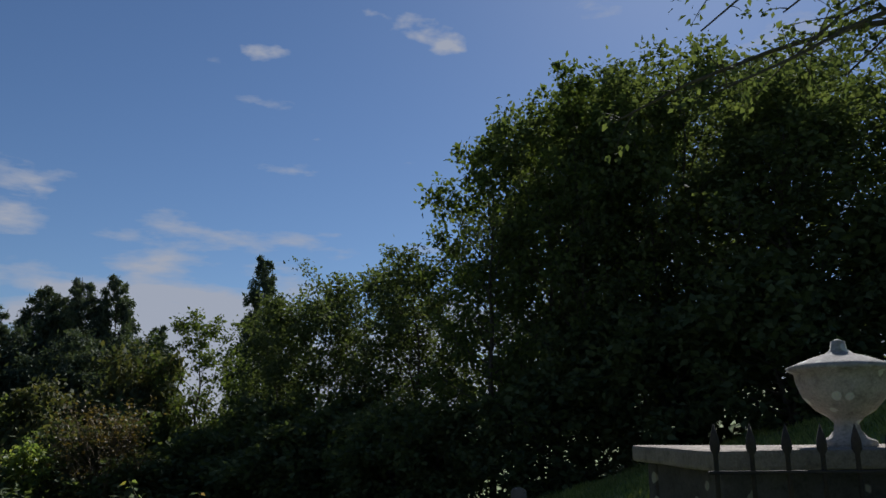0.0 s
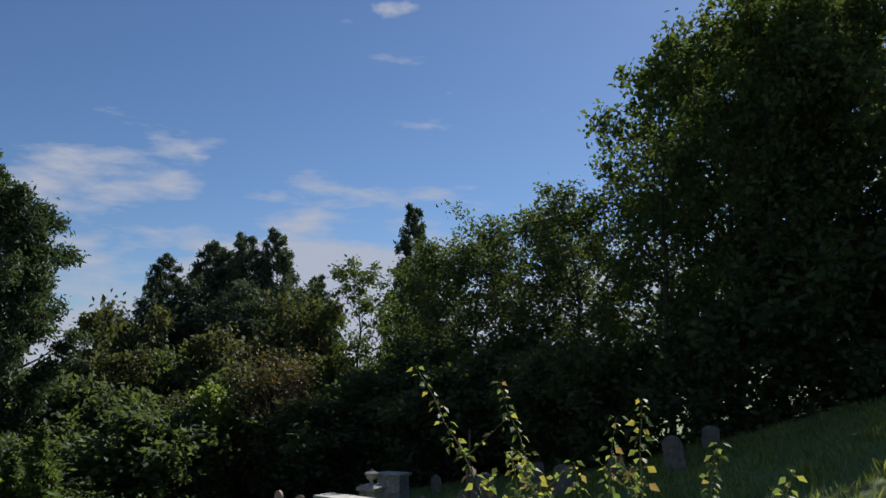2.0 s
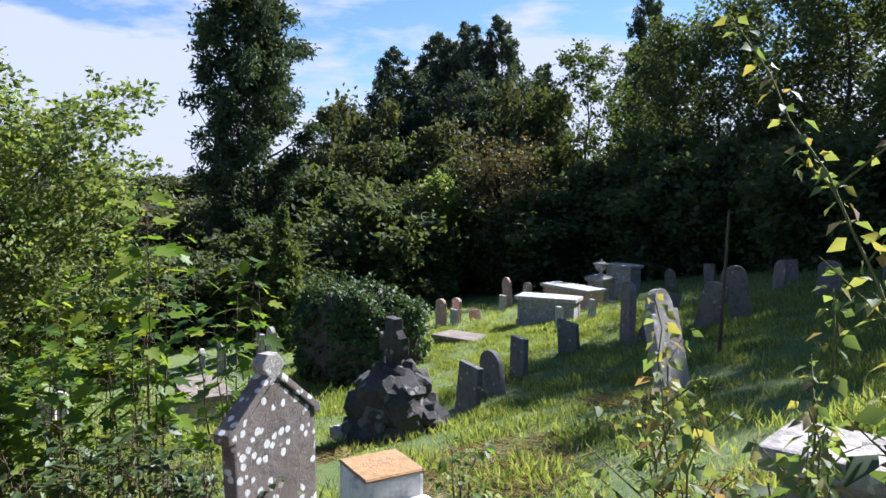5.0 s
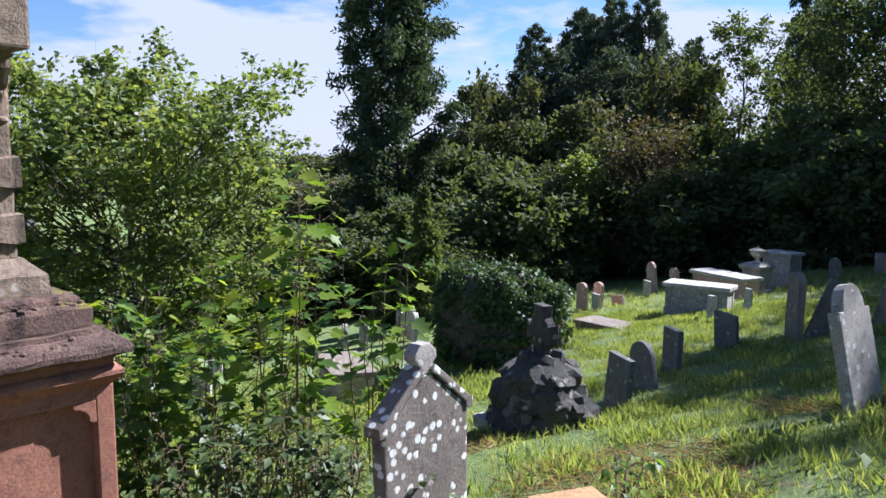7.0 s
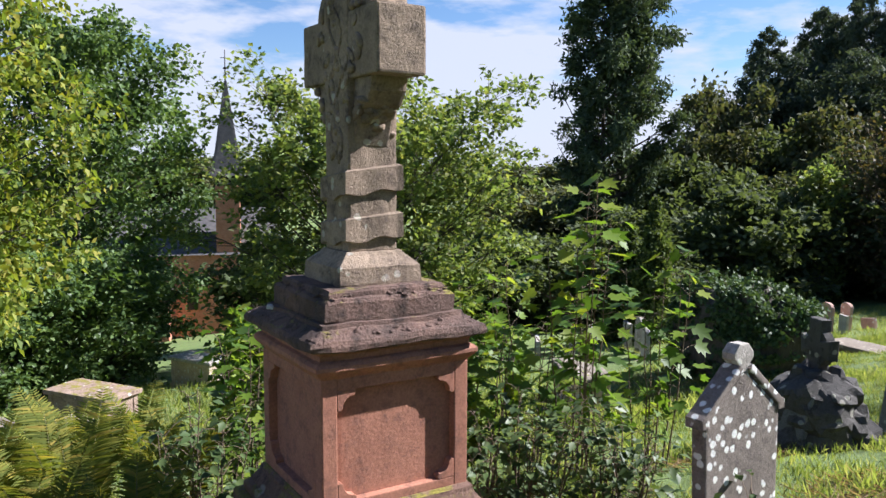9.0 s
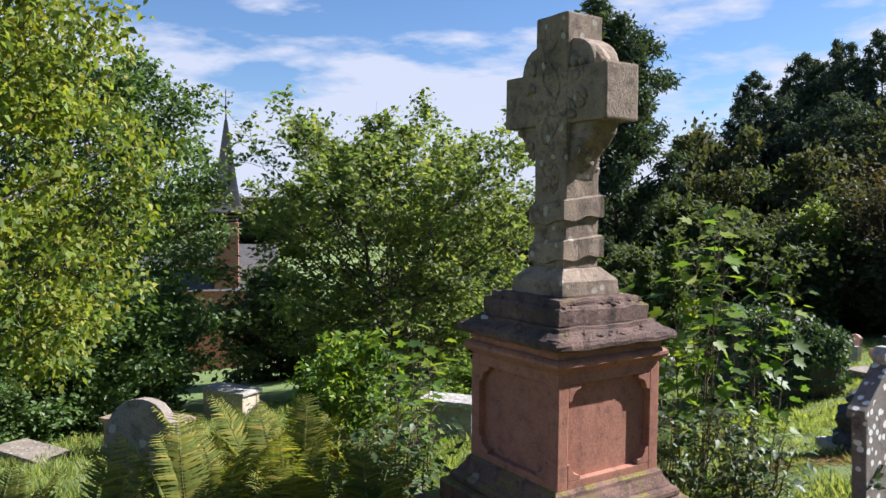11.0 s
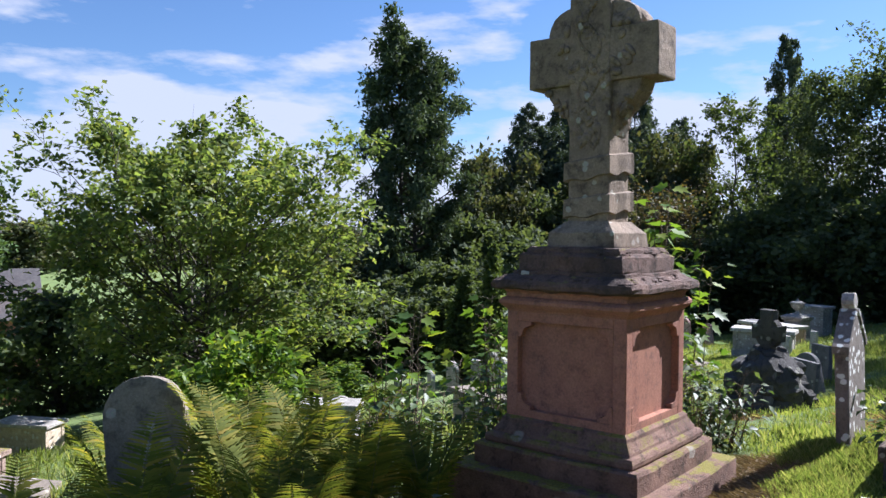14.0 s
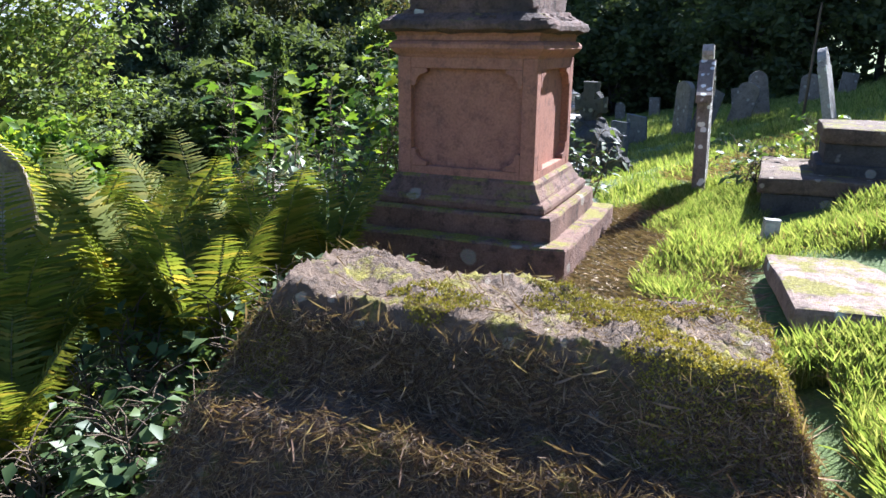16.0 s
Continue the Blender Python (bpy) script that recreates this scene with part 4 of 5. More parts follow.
# ---- trees ----
def grow(rng, H, R, base=0.2, limbs=34, subs=5, clumps=3, per=14, leaf=0.3, shape="broad", clump_r=0.4, rise=0.5, droop=0.0, trunk_r=0.22, leafshape=CARD, stems=1, curl=0.25):
    """A tree standing at the origin: trunk and limbs, and leaves in clumps about the twigs."""
    T = Tubes(5)
    cen, outw, reach = [], [], []
    trunks = []
    for s in range(stems):
        a = 2 * math.pi * s / stems + rng.uniform(0, 1)
        k = np.linspace(0, 1, 9)
        spread = (R * 0.3 if stems > 1 else 0.0)
        pts = np.stack([spread * k * math.cos(a) + rng.normal(0, 0.02 * H, 9) * k * 0.5, spread * k * math.sin(a) + rng.normal(0, 0.02 * H, 9) * k * 0.5, -0.4 + (H * 0.96 + 0.4) * k * rng.uniform(0.9, 1)], -1)
        T.add(pts, trunk_r * (1 - 0.92 * k) * (1.0 if stems == 1 else 0.6))
        trunks.append(pts)
    for i in range(limbs):
        pts = trunks[i % stems]
        f = base + (0.98 - base) * ((i + rng.uniform(0, 1)) / limbs)
        g = (f - base) / (1 - base)
        if shape == "broad":
            prof = math.sqrt(max(0.03, 1 - (2 * g - 0.85) ** 2 / 1.45))
        elif shape == "cone":
            prof = 0.06 + 0.94 * (1 - g) ** 0.85
        elif shape == "column":
            prof = (0.6 + 0.4 * math.sin(3.1 * g + 0.3)) * (1 if g < 0.8 else 0.65) * rng.uniform(0.45, 1.25)
        else:
            prof = 0.45 + 0.55 * math.sin(math.pi * min(1, g * 0.9 + 0.15))
        L = R * prof * rng.uniform(0.72, 1.12)
        az = i * 2.39996 + rng.uniform(-0.4, 0.4)
        el = rise * (0.35 + g) + rng.uniform(-0.15, 0.15)
        start = np.array([np.interp(f, np.linspace(0, 1, 9), pts[:, c]) for c in range(3)])
        d = np.array([math.cos(az) * math.cos(el), math.sin(az) * math.cos(el), math.sin(el)])
        k = np.linspace(0, 1, 5)[:, None]
        lp = start + d * L * k + np.array([0, 0, 1.0]) * (curl * L * k ** 2 - droop * L * k ** 2) + rng.normal(0, 0.03 * L, (5, 3)) * k
        r0 = max(0.012, trunk_r * (1 - 0.85 * f) * 0.4)
        T.add(lp, r0 * (1 - 0.85 * k[:, 0]))
        for j in range(subs):
            s = rng.uniform(0.25, 1.0)
            p = np.array([np.interp(s, k[:, 0], lp[:, c]) for c in range(3)])
            sd = d + rng.normal(0, 0.55, 3) + np.array([0, 0, 0.15 - droop * 0.6])
            sd /= np.linalg.norm(sd)
            sl = L * 0.34 * rng.uniform(0.6, 1.2) * (1.15 - 0.4 * s)
            q = p + sd * sl * np.linspace(0, 1, 3)[:, None] - np.array([0, 0, 1.0]) * (droop * sl * np.linspace(0, 1, 3) ** 2)[:, None]
            T.add(q, np.array([r0 * 0.35, r0 * 0.2, 0.004]))
            for c in range(clumps):
                w = rng.uniform(0.35, 1.05)
                cen.append(p + sd * sl * w - np.array([0, 0, droop * sl * w * w]))
                outw.append(sd)
                reach.append(prof)
    cen, outw = np.array(cen), np.array(outw)
    slim = np.repeat(np.clip(0.35 + 1.1 * np.array(reach), 0.35, 1.0), per) if shape == "cone" else np.ones(len(cen) * per)
    C = np.repeat(cen, per, 0) + rng.normal(0, clump_r, (len(cen) * per, 3)) * np.array([1, 1, 0.75]) * slim[:, None]
    O = np.repeat(outw, per, 0) * 0.7 + np.array([0, 0, -0.35 - droop])
    V, F = scatter(leafshape, C, leaf * slim * rng.uniform(0.6, 1.25, len(C)), rng, along=O, up=0.55)
    fit_z = H / np.percentile(V[:, 2], 99.8)
    V[:, 2] *= fit_z
    for tube in T.V:
        tube[:, 2] *= fit_z
    return T, V, F


def tree(name, seed, mat, label, category="tree", bark_mat=None, **kw):
    rng = np.random.default_rng(seed)
    T, V, F = grow(rng, **kw)
    top = new(name)
    tagged(top, label, category)
    part("trunk", T.mesh("trunk", bark_mat or M_BARK), None, top)
    part("crown", mesh_np("crown", V, F, mat), None, top)
    return top


def stand(thing, x, y, turn=0.0, s=1.0, sz=None, sink=0.0):
    thing.matrix_basis = pose(x, y, gz(x, y) - sink, 0, 0, turn) @ Matrix.Diagonal((s, s, sz or s, 1))


def plant_more(thing, spots, label=""):
    """Copies of a tree: x, y, turn, width scale, height scale."""
    for x, y, turn, s, sz in spots:
        thing.scale = (1, 1, 1)
        c = copy_thing(thing, pose(x, y, gz(x, y), 0, 0, turn) @ Matrix.Diagonal((s, s, sz, 1)))
        if label:
            c["label"] = label


# the wood to the south-east, heights in metres over 20
WOOD = "dark broadleaved tree at the edge of the wood"
w1 = tree("oak_tree", 31, F_WOOD, WOOD, H=20, R=6.0, base=0.12, limbs=40, subs=6, clumps=3, per=14, leaf=0.34, clump_r=0.46)
w2 = tree("oak_tree", 32, F_WOOD, WOOD, H=20, R=5.5, base=0.08, limbs=42, subs=6, clumps=3, per=18, leaf=0.32, clump_r=0.46, rise=0.7)
w3 = tree("ash_tree", 33, F_ASH, "airy ash tree standing over the wood edge", H=20, R=5.0, base=0.25, limbs=30, subs=6, clumps=3, per=11, leaf=0.34, clump_r=0.3, rise=0.8)
for k, (x, y, turn) in zip((w1, w2, w3), ((5.0, 35.6, 0), (8.0, 34.6, 70), (2.2, 35.4, 20))):
    k.matrix_basis = pose(x, y, gz(x, y), 0, 0, turn) @ Matrix.Diagonal((0.8, 0.8, 0.9, 1))


def row_of(proto, spots):
    for x, y, turn, s, sz in spots:
        copy_thing(proto, pose(x, y, gz(x, y), 0, 0, turn) @ Matrix.Diagonal((s / proto.scale[0], s / proto.scale[1], sz / proto.scale[2], 1)))


row_of(w1, [(10.6, 32.4, 40, 0.9, 0.86), (10, 44, 15, 1.0, 1.05), (-5.6, 55.7, 130, 0.95, 0.9), (17.8, 31.8, 200, 1.1, 0.62), (-1.5, 58, 250, 1.0, 0.78), (20, 42, 300, 1.2, 1.0), (5.5, 54, 90, 1.0, 1.0), (24, 33, 10, 1.1, 0.8)])
row_of(w2, [(-1.7, 51.5, 40, 0.95, 0.86), (13.4, 29.2, 110, 0.95, 0.68), (16.4, 36.5, 60, 1.0, 0.85), (-8.9, 57, 220, 0.9, 0.86), (13.5, 50, 330, 1.3, 1.25), (-12.3, 58.8, 60, 0.8, 0.85), (8, 55, 170, 1.3, 1.35), (22, 26, 80, 1.0, 0.5)])
row_of(w3, [(-18.6, 59.5, 100, 0.9, 0.86), (6.2, 33.4, 190, 0.75, 0.92), (9.2, 33.0, 290, 0.8, 0.8)])
u1 = tree("wood_edge_bush", 41, F_WOOD, "dark bush under the wood edge", "bush", H=6, R=3.4, base=0.03, limbs=40, subs=5, clumps=3, per=14, leaf=0.38, clump_r=0.35, stems=3)
u1.matrix_basis = pose(-3.5, 44.5, gz(-3.5, 44.5))
row_of(u1, [(-9, 47, 50, 1.2, 1.1), (-14.5, 50, 110, 1.3, 1.2), (0.2, 36.5, 170, 0.9, 0.9), (4.2, 32.6, 230, 0.9, 0.9), (8.4, 30.6, 290, 1.0, 1.0), (12, 27, 20, 1.0, 1.0), (-2, 40, 99, 1.0, 1.0), (-12, 54, 75, 1.3, 1.5), (-6, 50, 200, 1.2, 1.4), (-26, 51, 260, 1.3, 1.5), (-30, 46, 310, 1.2, 1.4), (-24.5, 41, 15, 1.2, 1.1), (-29.5, 37.5, 130, 1.1, 1.0), (-17.5, 47, 160, 1.2, 1.0), (18.5, 26, 60, 1.2, 1.2), (-35, 50, 99, 1.4, 1.7), (-41, 52, 200, 1.4, 1.6), (-21, 56, 33, 1.4, 1.7), (-32, 58, 140, 1.5, 2.0), (-31, 31, 10, 1.0, 0.8), (-35, 34, 140, 1.1, 0.9), (-27, 34, 210, 0.9, 0.75), (-40, 37, 60, 1.2, 1.0), (-44, 32, 15, 1.2, 1.1), (-47, 24, 115, 1.2, 1.2), (-50, 40, 170, 1.3, 1.3)])
# spruces and pines beyond the lawn
c1 = tree("spruce_tree", 51, F_CON, "dark spruce with drooping boughs beyond the lawn", H=20, R=6.6, base=0.1, limbs=120, subs=6, clumps=3, per=12, leaf=0.5, shape="cone", clump_r=0.24, rise=0.1, droop=0.16, leafshape=NEEDLE)
c2 = tree("pine_tree", 52, F_CON, "dark broad pine among the spruces", H=20, R=5.2, base=0.12, limbs=52, subs=6, clumps=3, per=18, leaf=0.42, clump_r=0.4, rise=0.35, leafshape=NEEDLE)
c1.matrix_basis = pose(-35.0, 74.3, gz(-35, 74.3)) @ Matrix.Diagonal((1.05, 1.05, 1.25, 1))
c2.matrix_basis = pose(-36.8, 70.5, gz(-36.8, 70.5)) @ Matrix.Diagonal((1.1, 1.1, 0.98, 1))
row_of(c1, [(-32.0, 75.3, 60, 1.0, 1.25), (-40.8, 69.3, 120, 1.05, 1.14), (-26.3, 71.3, 200, 0.7, 0.94), (-39.9, 76.3, 280, 1.1, 1.27), (-17.8, 76, 20, 0.8, 1.27), (-37.5, 75, 320, 0.9, 1.2)])
row_of(c2, [(-30.5, 69, 90, 1.1, 0.92), (-33, 66, 180, 1.0, 0.82), (-27.5, 66, 250, 0.9, 0.75), (-42, 66, 10, 1.0, 0.85)])
# tall ragged cypress with two stems
cy = tree("cypress_tree", 61, F_TALL, "tall ragged dark cypress standing alone", H=23.5, R=4.2, base=0.16, limbs=100, subs=6, clumps=3, per=22, leaf=0.4, leafshape=NEEDLE, shape="column", clump_r=0.3, rise=0.5, stems=2, curl=0.45, trunk_r=0.42)
stand(cy, -37.3, 44.0, 30, 1.0, 1.03)
th = tree("thuja_tree", 62, F_ASH, "narrow olive-green conifer by the lawn", H=5.2, R=1.0, base=0.02, limbs=90, subs=4, clumps=3, per=10, leaf=0.2, shape="cone", clump_r=0.12, rise=0.9)
stand(th, -19.4, 25.2)
plant_more(th, [(-21.2, 26.2, 50, 1.2, 0.85)])
b1 = tree("broadleaf_tree", 63, F_FAR, "small pale-leaved tree between the conifers", H=10, R=3.6, base=0.1, limbs=36, subs=5, clumps=3, per=14, leaf=0.4, clump_r=0.4, stems=2)
b1.matrix_basis = pose(-39.3, 60.5, gz(-39.3, 60.5)) @ Matrix.Diagonal((1.2, 1.2, 1.7, 1))
row_of(b1, [(-35.5, 55, 60, 1.1, 1.25), (-43.5, 58, 120, 1.2, 1.3), (-22.5, 60, 200, 1.1, 1.5), (-28, 58, 0, 1.2, 1.3), (-46, 46, 222, 1.2, 0.95), (-54, 50, 40, 1.3, 0.95), (-60, 60, 80, 1.5, 1.1), (-50, 56, 10, 1.2, 1.0)])
bare = tree("bare_shrub", 64, F_RUST, "bare grey-brown shrub with few leaves", "bush", bark_mat=M_TWIG, H=9.8, R=4.2, base=0.1, limbs=80, subs=9, clumps=1, per=3, leaf=0.22, clump_r=0.25, stems=4, rise=0.9, trunk_r=0.14)
stand(bare, -19.6, 46.2)
yb = tree("golden_shrub", 65, F_CHERRY, "yellowing shrub in front of the wood", "bush", H=7.6, R=1.3, base=0.1, limbs=28, subs=5, clumps=3, per=9, leaf=0.28, clump_r=0.3, stems=3, rise=0.9)
stand(yb, -22.8, 44.2)
row_of(b1, [(-21.0, 48.5, 150, 0.9, 0.9), (-25.5, 47.0, 250, 0.8, 0.75)])

# cherry in the dip, the turning tree and the dense green tree by the church
ch = tree("cherry_tree", 71, F_CHERRY, "bushy green cherry tree with upright shoots", H=12.4, R=7.5, base=0.06, limbs=130, subs=8, clumps=4, per=9, leaf=0.3, shape="vase", clump_r=0.24, rise=0.62, stems=5, leafshape=OVAL, trunk_r=0.24, curl=0.3)
stand(ch, -30.6, 20.8, 10)
ty = tree("lime_tree", 72, F_YELLOW, "yellowing green tree hanging over the graves", H=17, R=5.6, base=0.2, limbs=100, subs=8, clumps=4, per=10, leaf=0.27, clump_r=0.3, leafshape=OVAL, droop=0.12)
stand(ty, -23.0, 3.4, 40, 0.74, 0.82)
gt = tree("hawthorn_tree", 73, F_GREEN, "dense dark green tree by the church", H=16.5, R=5.6, base=0.04, limbs=90, subs=6, clumps=4, per=18, leaf=0.28, clump_r=0.36)
stand(gt, -40.0, 10.9)
hb = tree("hawthorn_bush", 74, F_GREEN, "dense green bush by the chest tombs", "bush", H=4.2, R=2.8, base=0.02, limbs=60, subs=5, clumps=3, per=18, leaf=0.2, clump_r=0.24, stems=3)
stand(hb, -29.5, 6.2)
row_of(hb, [(-31.5, 8.6, 60, 1.25, 1.3), (-34.5, 10.2, 200, 1.1, 1.2), (-27.6, 3.2, 120, 0.8, 0.6)])
sh = tree("elder_shrub", 75, F_MAPLE, "bright green leafy shrub behind the ferns", "bush", bark_mat=M_TWIG, H=2.4, R=0.9, base=0.05, limbs=34, subs=4, clumps=3, per=7, leaf=0.17, clump_r=0.12, stems=4, leafshape=OVAL, rise=0.8, trunk_r=0.04)
stand(sh, -14.2, 8.0)
row_of(sh, [(-15.6, 8.4, 60, 0.9, 0.85), (-17.2, 12.5, 120, 0.8, 0.45), (-20.6, 16.5, 200, 1.1, 0.5), (-22.5, 20, 300, 1.3, 0.6)])
# far tree line across the valley
ft = tree("far_tree", 76, F_FAR, "distant tree across the valley", H=18, R=8, base=0.02, limbs=30, subs=4, clumps=3, per=10, leaf=1.4, clump_r=1.2)
stand(ft, -150, 190)
rng0 = np.random.default_rng(77)
row_of(ft, [(-130 - 140 * math.sin(a) + rng0.uniform(-20, 20), 120 + 190 * math.cos(a) * 0.6 + rng0.uniform(-20, 20), rng0.uniform(0, 360), rng0.uniform(1.0, 1.7), rng0.uniform(0.75, 0.98)) for a in np.linspace(-0.6, 2.3, 34)])


# ---- church ----
def church():
    top = empty("church", pose(-68.7, 29.8, -14.75, 0, 0, 66.5))
    tagged(top, "red sandstone church with a slated bell turret", "church")
    part("wall", block((16, 9, 7.5), (-3.5, 4.2, 3.5), 0.05, 1), M_BRICK, top, "red sandstone wall")
    part("roof", profile_slab([(-4.9, 7.1), (4.9, 7.1), (0, 11.0)], 16.4, 0.05), M_SLATE, top, "grey slate roof").matrix_basis = pose(-3.5, 4.2, 0, 0, 0, 90)
    part("porch_wall", block((5.2, 2.6, 4.4), (-7.6, -1.4, 2.0), 0.05, 1), M_BRICK, top)
    part("porch_roof", profile_slab([(-3.0, 4.1), (3.0, 4.1), (0, 6.2)], 2.8, 0.04), M_SLATE, top).matrix_basis = pose(-7.6, -1.4, 0)
    turret = part("turret", block((2.1, 2.1, 13.2), (0, 0.6, 6.6), 0.04, 1), M_BRICK, top)
    part("belfry", block((1.9, 1.9, 2.4), (0, 0.6, 13.0), 0.03, 1), M_IRON, turret, "dark louvred belfry")
    for i in range(6):
        part("louvre", block((1.96, 0.1, 0.12), (0, -0.38, 12.1 + 0.33 * i), 0.01, 1), M_GREY, turret)
    part("spire", square_turned([(1.6, 14.1), (1.55, 14.2), (1.3, 14.7), (0.98, 16.4), (0.55, 19.3), (0.12, 22.3)]), M_SLATE, turret, "slated spire")
    part("finial", lathe([(0.07, 22.3), (0.05, 23.3), (0.2, 23.4), (0.05, 23.55), (0.03, 25.0)], 8), M_IRON, turret)
    part("finial_arm", block((0.8, 0.06, 0.06), (0, 0.0, 24.3), 0.01, 1), M_IRON, turret)
    for x in (-9.5, -3.2, 1.9, 3.6):
        part("window", profile_slab([(x - 0.45, 2.2), (x + 0.45, 2.2)] + arc(x, 4.6, 0.45, 0, 180, 8, 0.8), 0.16, 0.02), M_IRON, top, "dark leaded window").matrix_basis = pose(0, -0.32, 0)


church()


# ---- ivy mound, saplings, ferns, nettles, brambles ----
def ivy_mound():
    """A ruined wall or stump, wholly hidden by ivy."""
    x0, y0 = -13.0, 20.2
    rng = np.random.default_rng(91)
    top = empty("ivy_mound", pose(x0, y0, gz(x0, y0), 0, 0, -20))
    tagged(top, "rounded mound of dark glossy ivy on the lawn", "bush")
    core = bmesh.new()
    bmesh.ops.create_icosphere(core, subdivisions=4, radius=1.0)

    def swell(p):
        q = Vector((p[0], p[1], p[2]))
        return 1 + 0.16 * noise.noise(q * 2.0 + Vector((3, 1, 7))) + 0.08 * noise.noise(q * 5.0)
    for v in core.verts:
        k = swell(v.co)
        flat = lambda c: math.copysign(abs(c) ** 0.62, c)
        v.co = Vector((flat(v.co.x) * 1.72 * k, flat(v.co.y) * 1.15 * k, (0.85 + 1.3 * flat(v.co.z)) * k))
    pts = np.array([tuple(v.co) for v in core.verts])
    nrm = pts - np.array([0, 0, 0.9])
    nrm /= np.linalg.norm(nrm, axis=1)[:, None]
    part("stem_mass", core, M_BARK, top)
    i = rng.integers(0, len(pts), 22000)
    P_ = pts[i] + rng.normal(0, 0.06, (len(i), 3)) + nrm[i] * rng.uniform(0.0, 0.16, (len(i), 1))
    V, F = scatter(LOBED, P_, rng.uniform(0.06, 0.12, len(P_)), rng, along=np.array([0, 0, -0.8]) + nrm[i] * 0.5, up=0.5)
    part("ivy_leaves", mesh_np("ivy_leaves", V, F, F_IVY), None, top)
    tips = []
    for k in range(26):
        T = Tubes(4)
        a = rng.uniform(0, 2 * math.pi)
        r = rng.uniform(0.2, 1.4)
        z = 2.1
        p = np.array([r * 1.1 * math.cos(a), r * math.sin(a), z])
        q = p + np.linspace(0, 1, 5)[:, None] * np.array([rng.normal(0, 0.25), rng.normal(0, 0.25), rng.uniform(0.15, 0.5)])
        T.add(q, np.linspace(0.008, 0.002, 5))
        part("sprig", T.mesh("sprig", M_TWIG), None, top)
        tips += [q[int(j)] for j in rng.integers(1, 5, 8)]
    tips = np.array(tips)
    V, F = scatter(LOBED, tips + rng.normal(0, 0.04, tips.shape), rng.uniform(0.05, 0.1, len(tips)), rng, up=0.5)
    part("sprig_leaves", mesh_np("sprig_leaves", V, F, F_IVY), None, top)


ivy_mound()


def sapling(seed, x, y, H, R, stems, leaf, label, mat=F_MAPLE, shape=LOBED, pairs=7, lean=(0, 0), low=0.25, droop=0.25):
    """Thin straight stems with opposite pairs of big leaves on long stalks."""
    rng = np.random.default_rng(seed)
    top = empty("sapling", pose(x, y, gz(x, y)))
    tagged(top, label, "sapling")
    pl, al = [], []
    for s in range(stems):
        T = Tubes(5)
        a = rng.uniform(0, 2 * math.pi)
        r = R * math.sqrt(rng.uniform(0, 1))
        h = H * rng.uniform(0.6, 1.0)
        k = np.linspace(0, 1, 8)[:, None]
        foot = np.array([0.45 * r * math.cos(a), 0.45 * r * math.sin(a), -0.15])
        tip = np.array([r * math.cos(a) + lean[0], r * math.sin(a) + lean[1], h])
        pts = foot + (tip - foot) * k + rng.normal(0, 0.02, (8, 3)) * k
        T.add(pts, np.linspace(0.012, 0.003, 8))
        for j in range(pairs):
            f = low + (1 - low) * (j + 0.6) / pairs
            p = foot + (tip - foot) * f
            b = rng.uniform(0, math.pi)
            for side in (0, math.pi):
                d = np.array([math.cos(b + side), math.sin(b + side), rng.uniform(0.15, 0.7)])
                q = p + d * rng.uniform(0.1, 0.28) * (1.15 - 0.5 * f)
                T.add(np.array([p, (p + q) / 2 + np.array([0, 0, 0.02]), q]), np.array([0.004, 0.003, 0.002]))
                for e in range(2 if leaf < 0.14 else 1):
                    pl.append(q + rng.normal(0, 0.03, 3) * e)
                    al.append(np.array([d[0], d[1], -droop]))
        part("stem", T.mesh("stem", M_TWIG), None, top)
    pl, al = np.array(pl), np.array(al)
    V, F = scatter(shape, pl, leaf * rng.uniform(0.65, 1.3, len(pl)), rng, along=al * 1.6, up=1.3, spread=0.45)
    part("foliage", mesh_np("leaves", V, F, mat), None, top)
    return top


SAP = "young sycamore sapling with broad green leaves"
sapling(101, -7.75, 8.4, 3.2, 0.45, 7, 0.19, SAP, pairs=10)
sapling(102, -7.55, 9.35, 2.6, 0.4, 6, 0.17, SAP, pairs=9)
sapling(103, -8.6, 8.6, 2.5, 0.6, 10, 0.16, SAP, pairs=9)
sapling(104, -8.3, 7.5, 2.15, 0.6, 12, 0.13, SAP, pairs=10)
sapling(105, -9.4, 8.0, 2.3, 0.7, 12, 0.14, SAP, pairs=10)
sapling(106, -7.4, 7.3, 1.2, 0.6, 16, 0.11, "low leafy undergrowth beside the monument", shape=OVAL, pairs=9, low=0.1, mat=F_BRAMBLE)
sapling(108, -9.0, 6.9, 1.5, 0.6, 14, 0.11, "low leafy undergrowth behind the monument", shape=OVAL, pairs=9, low=0.1, mat=F_BRAMBLE)
sapling(109, -6.75, 7.9, 0.95, 0.5, 16, 0.1, "low leafy undergrowth beside the monument", shape=OVAL, pairs=8, low=0.1, mat=F_BRAMBLE)
sapling(110, -9.3, 5.6, 2.3, 0.5, 8, 0.15, SAP, pairs=9)
sapling(111, -8.7, 4.9, 1.6, 0.5, 10, 0.11, "leafy undergrowth behind the ferns", shape=OVAL, pairs=9, mat=F_BRAMBLE)
sapling(112, -4.3, 8.2, 0.5, 0.1, 3, 0.09, "small bright seedling on the lawn", shape=OVAL, pairs=6)


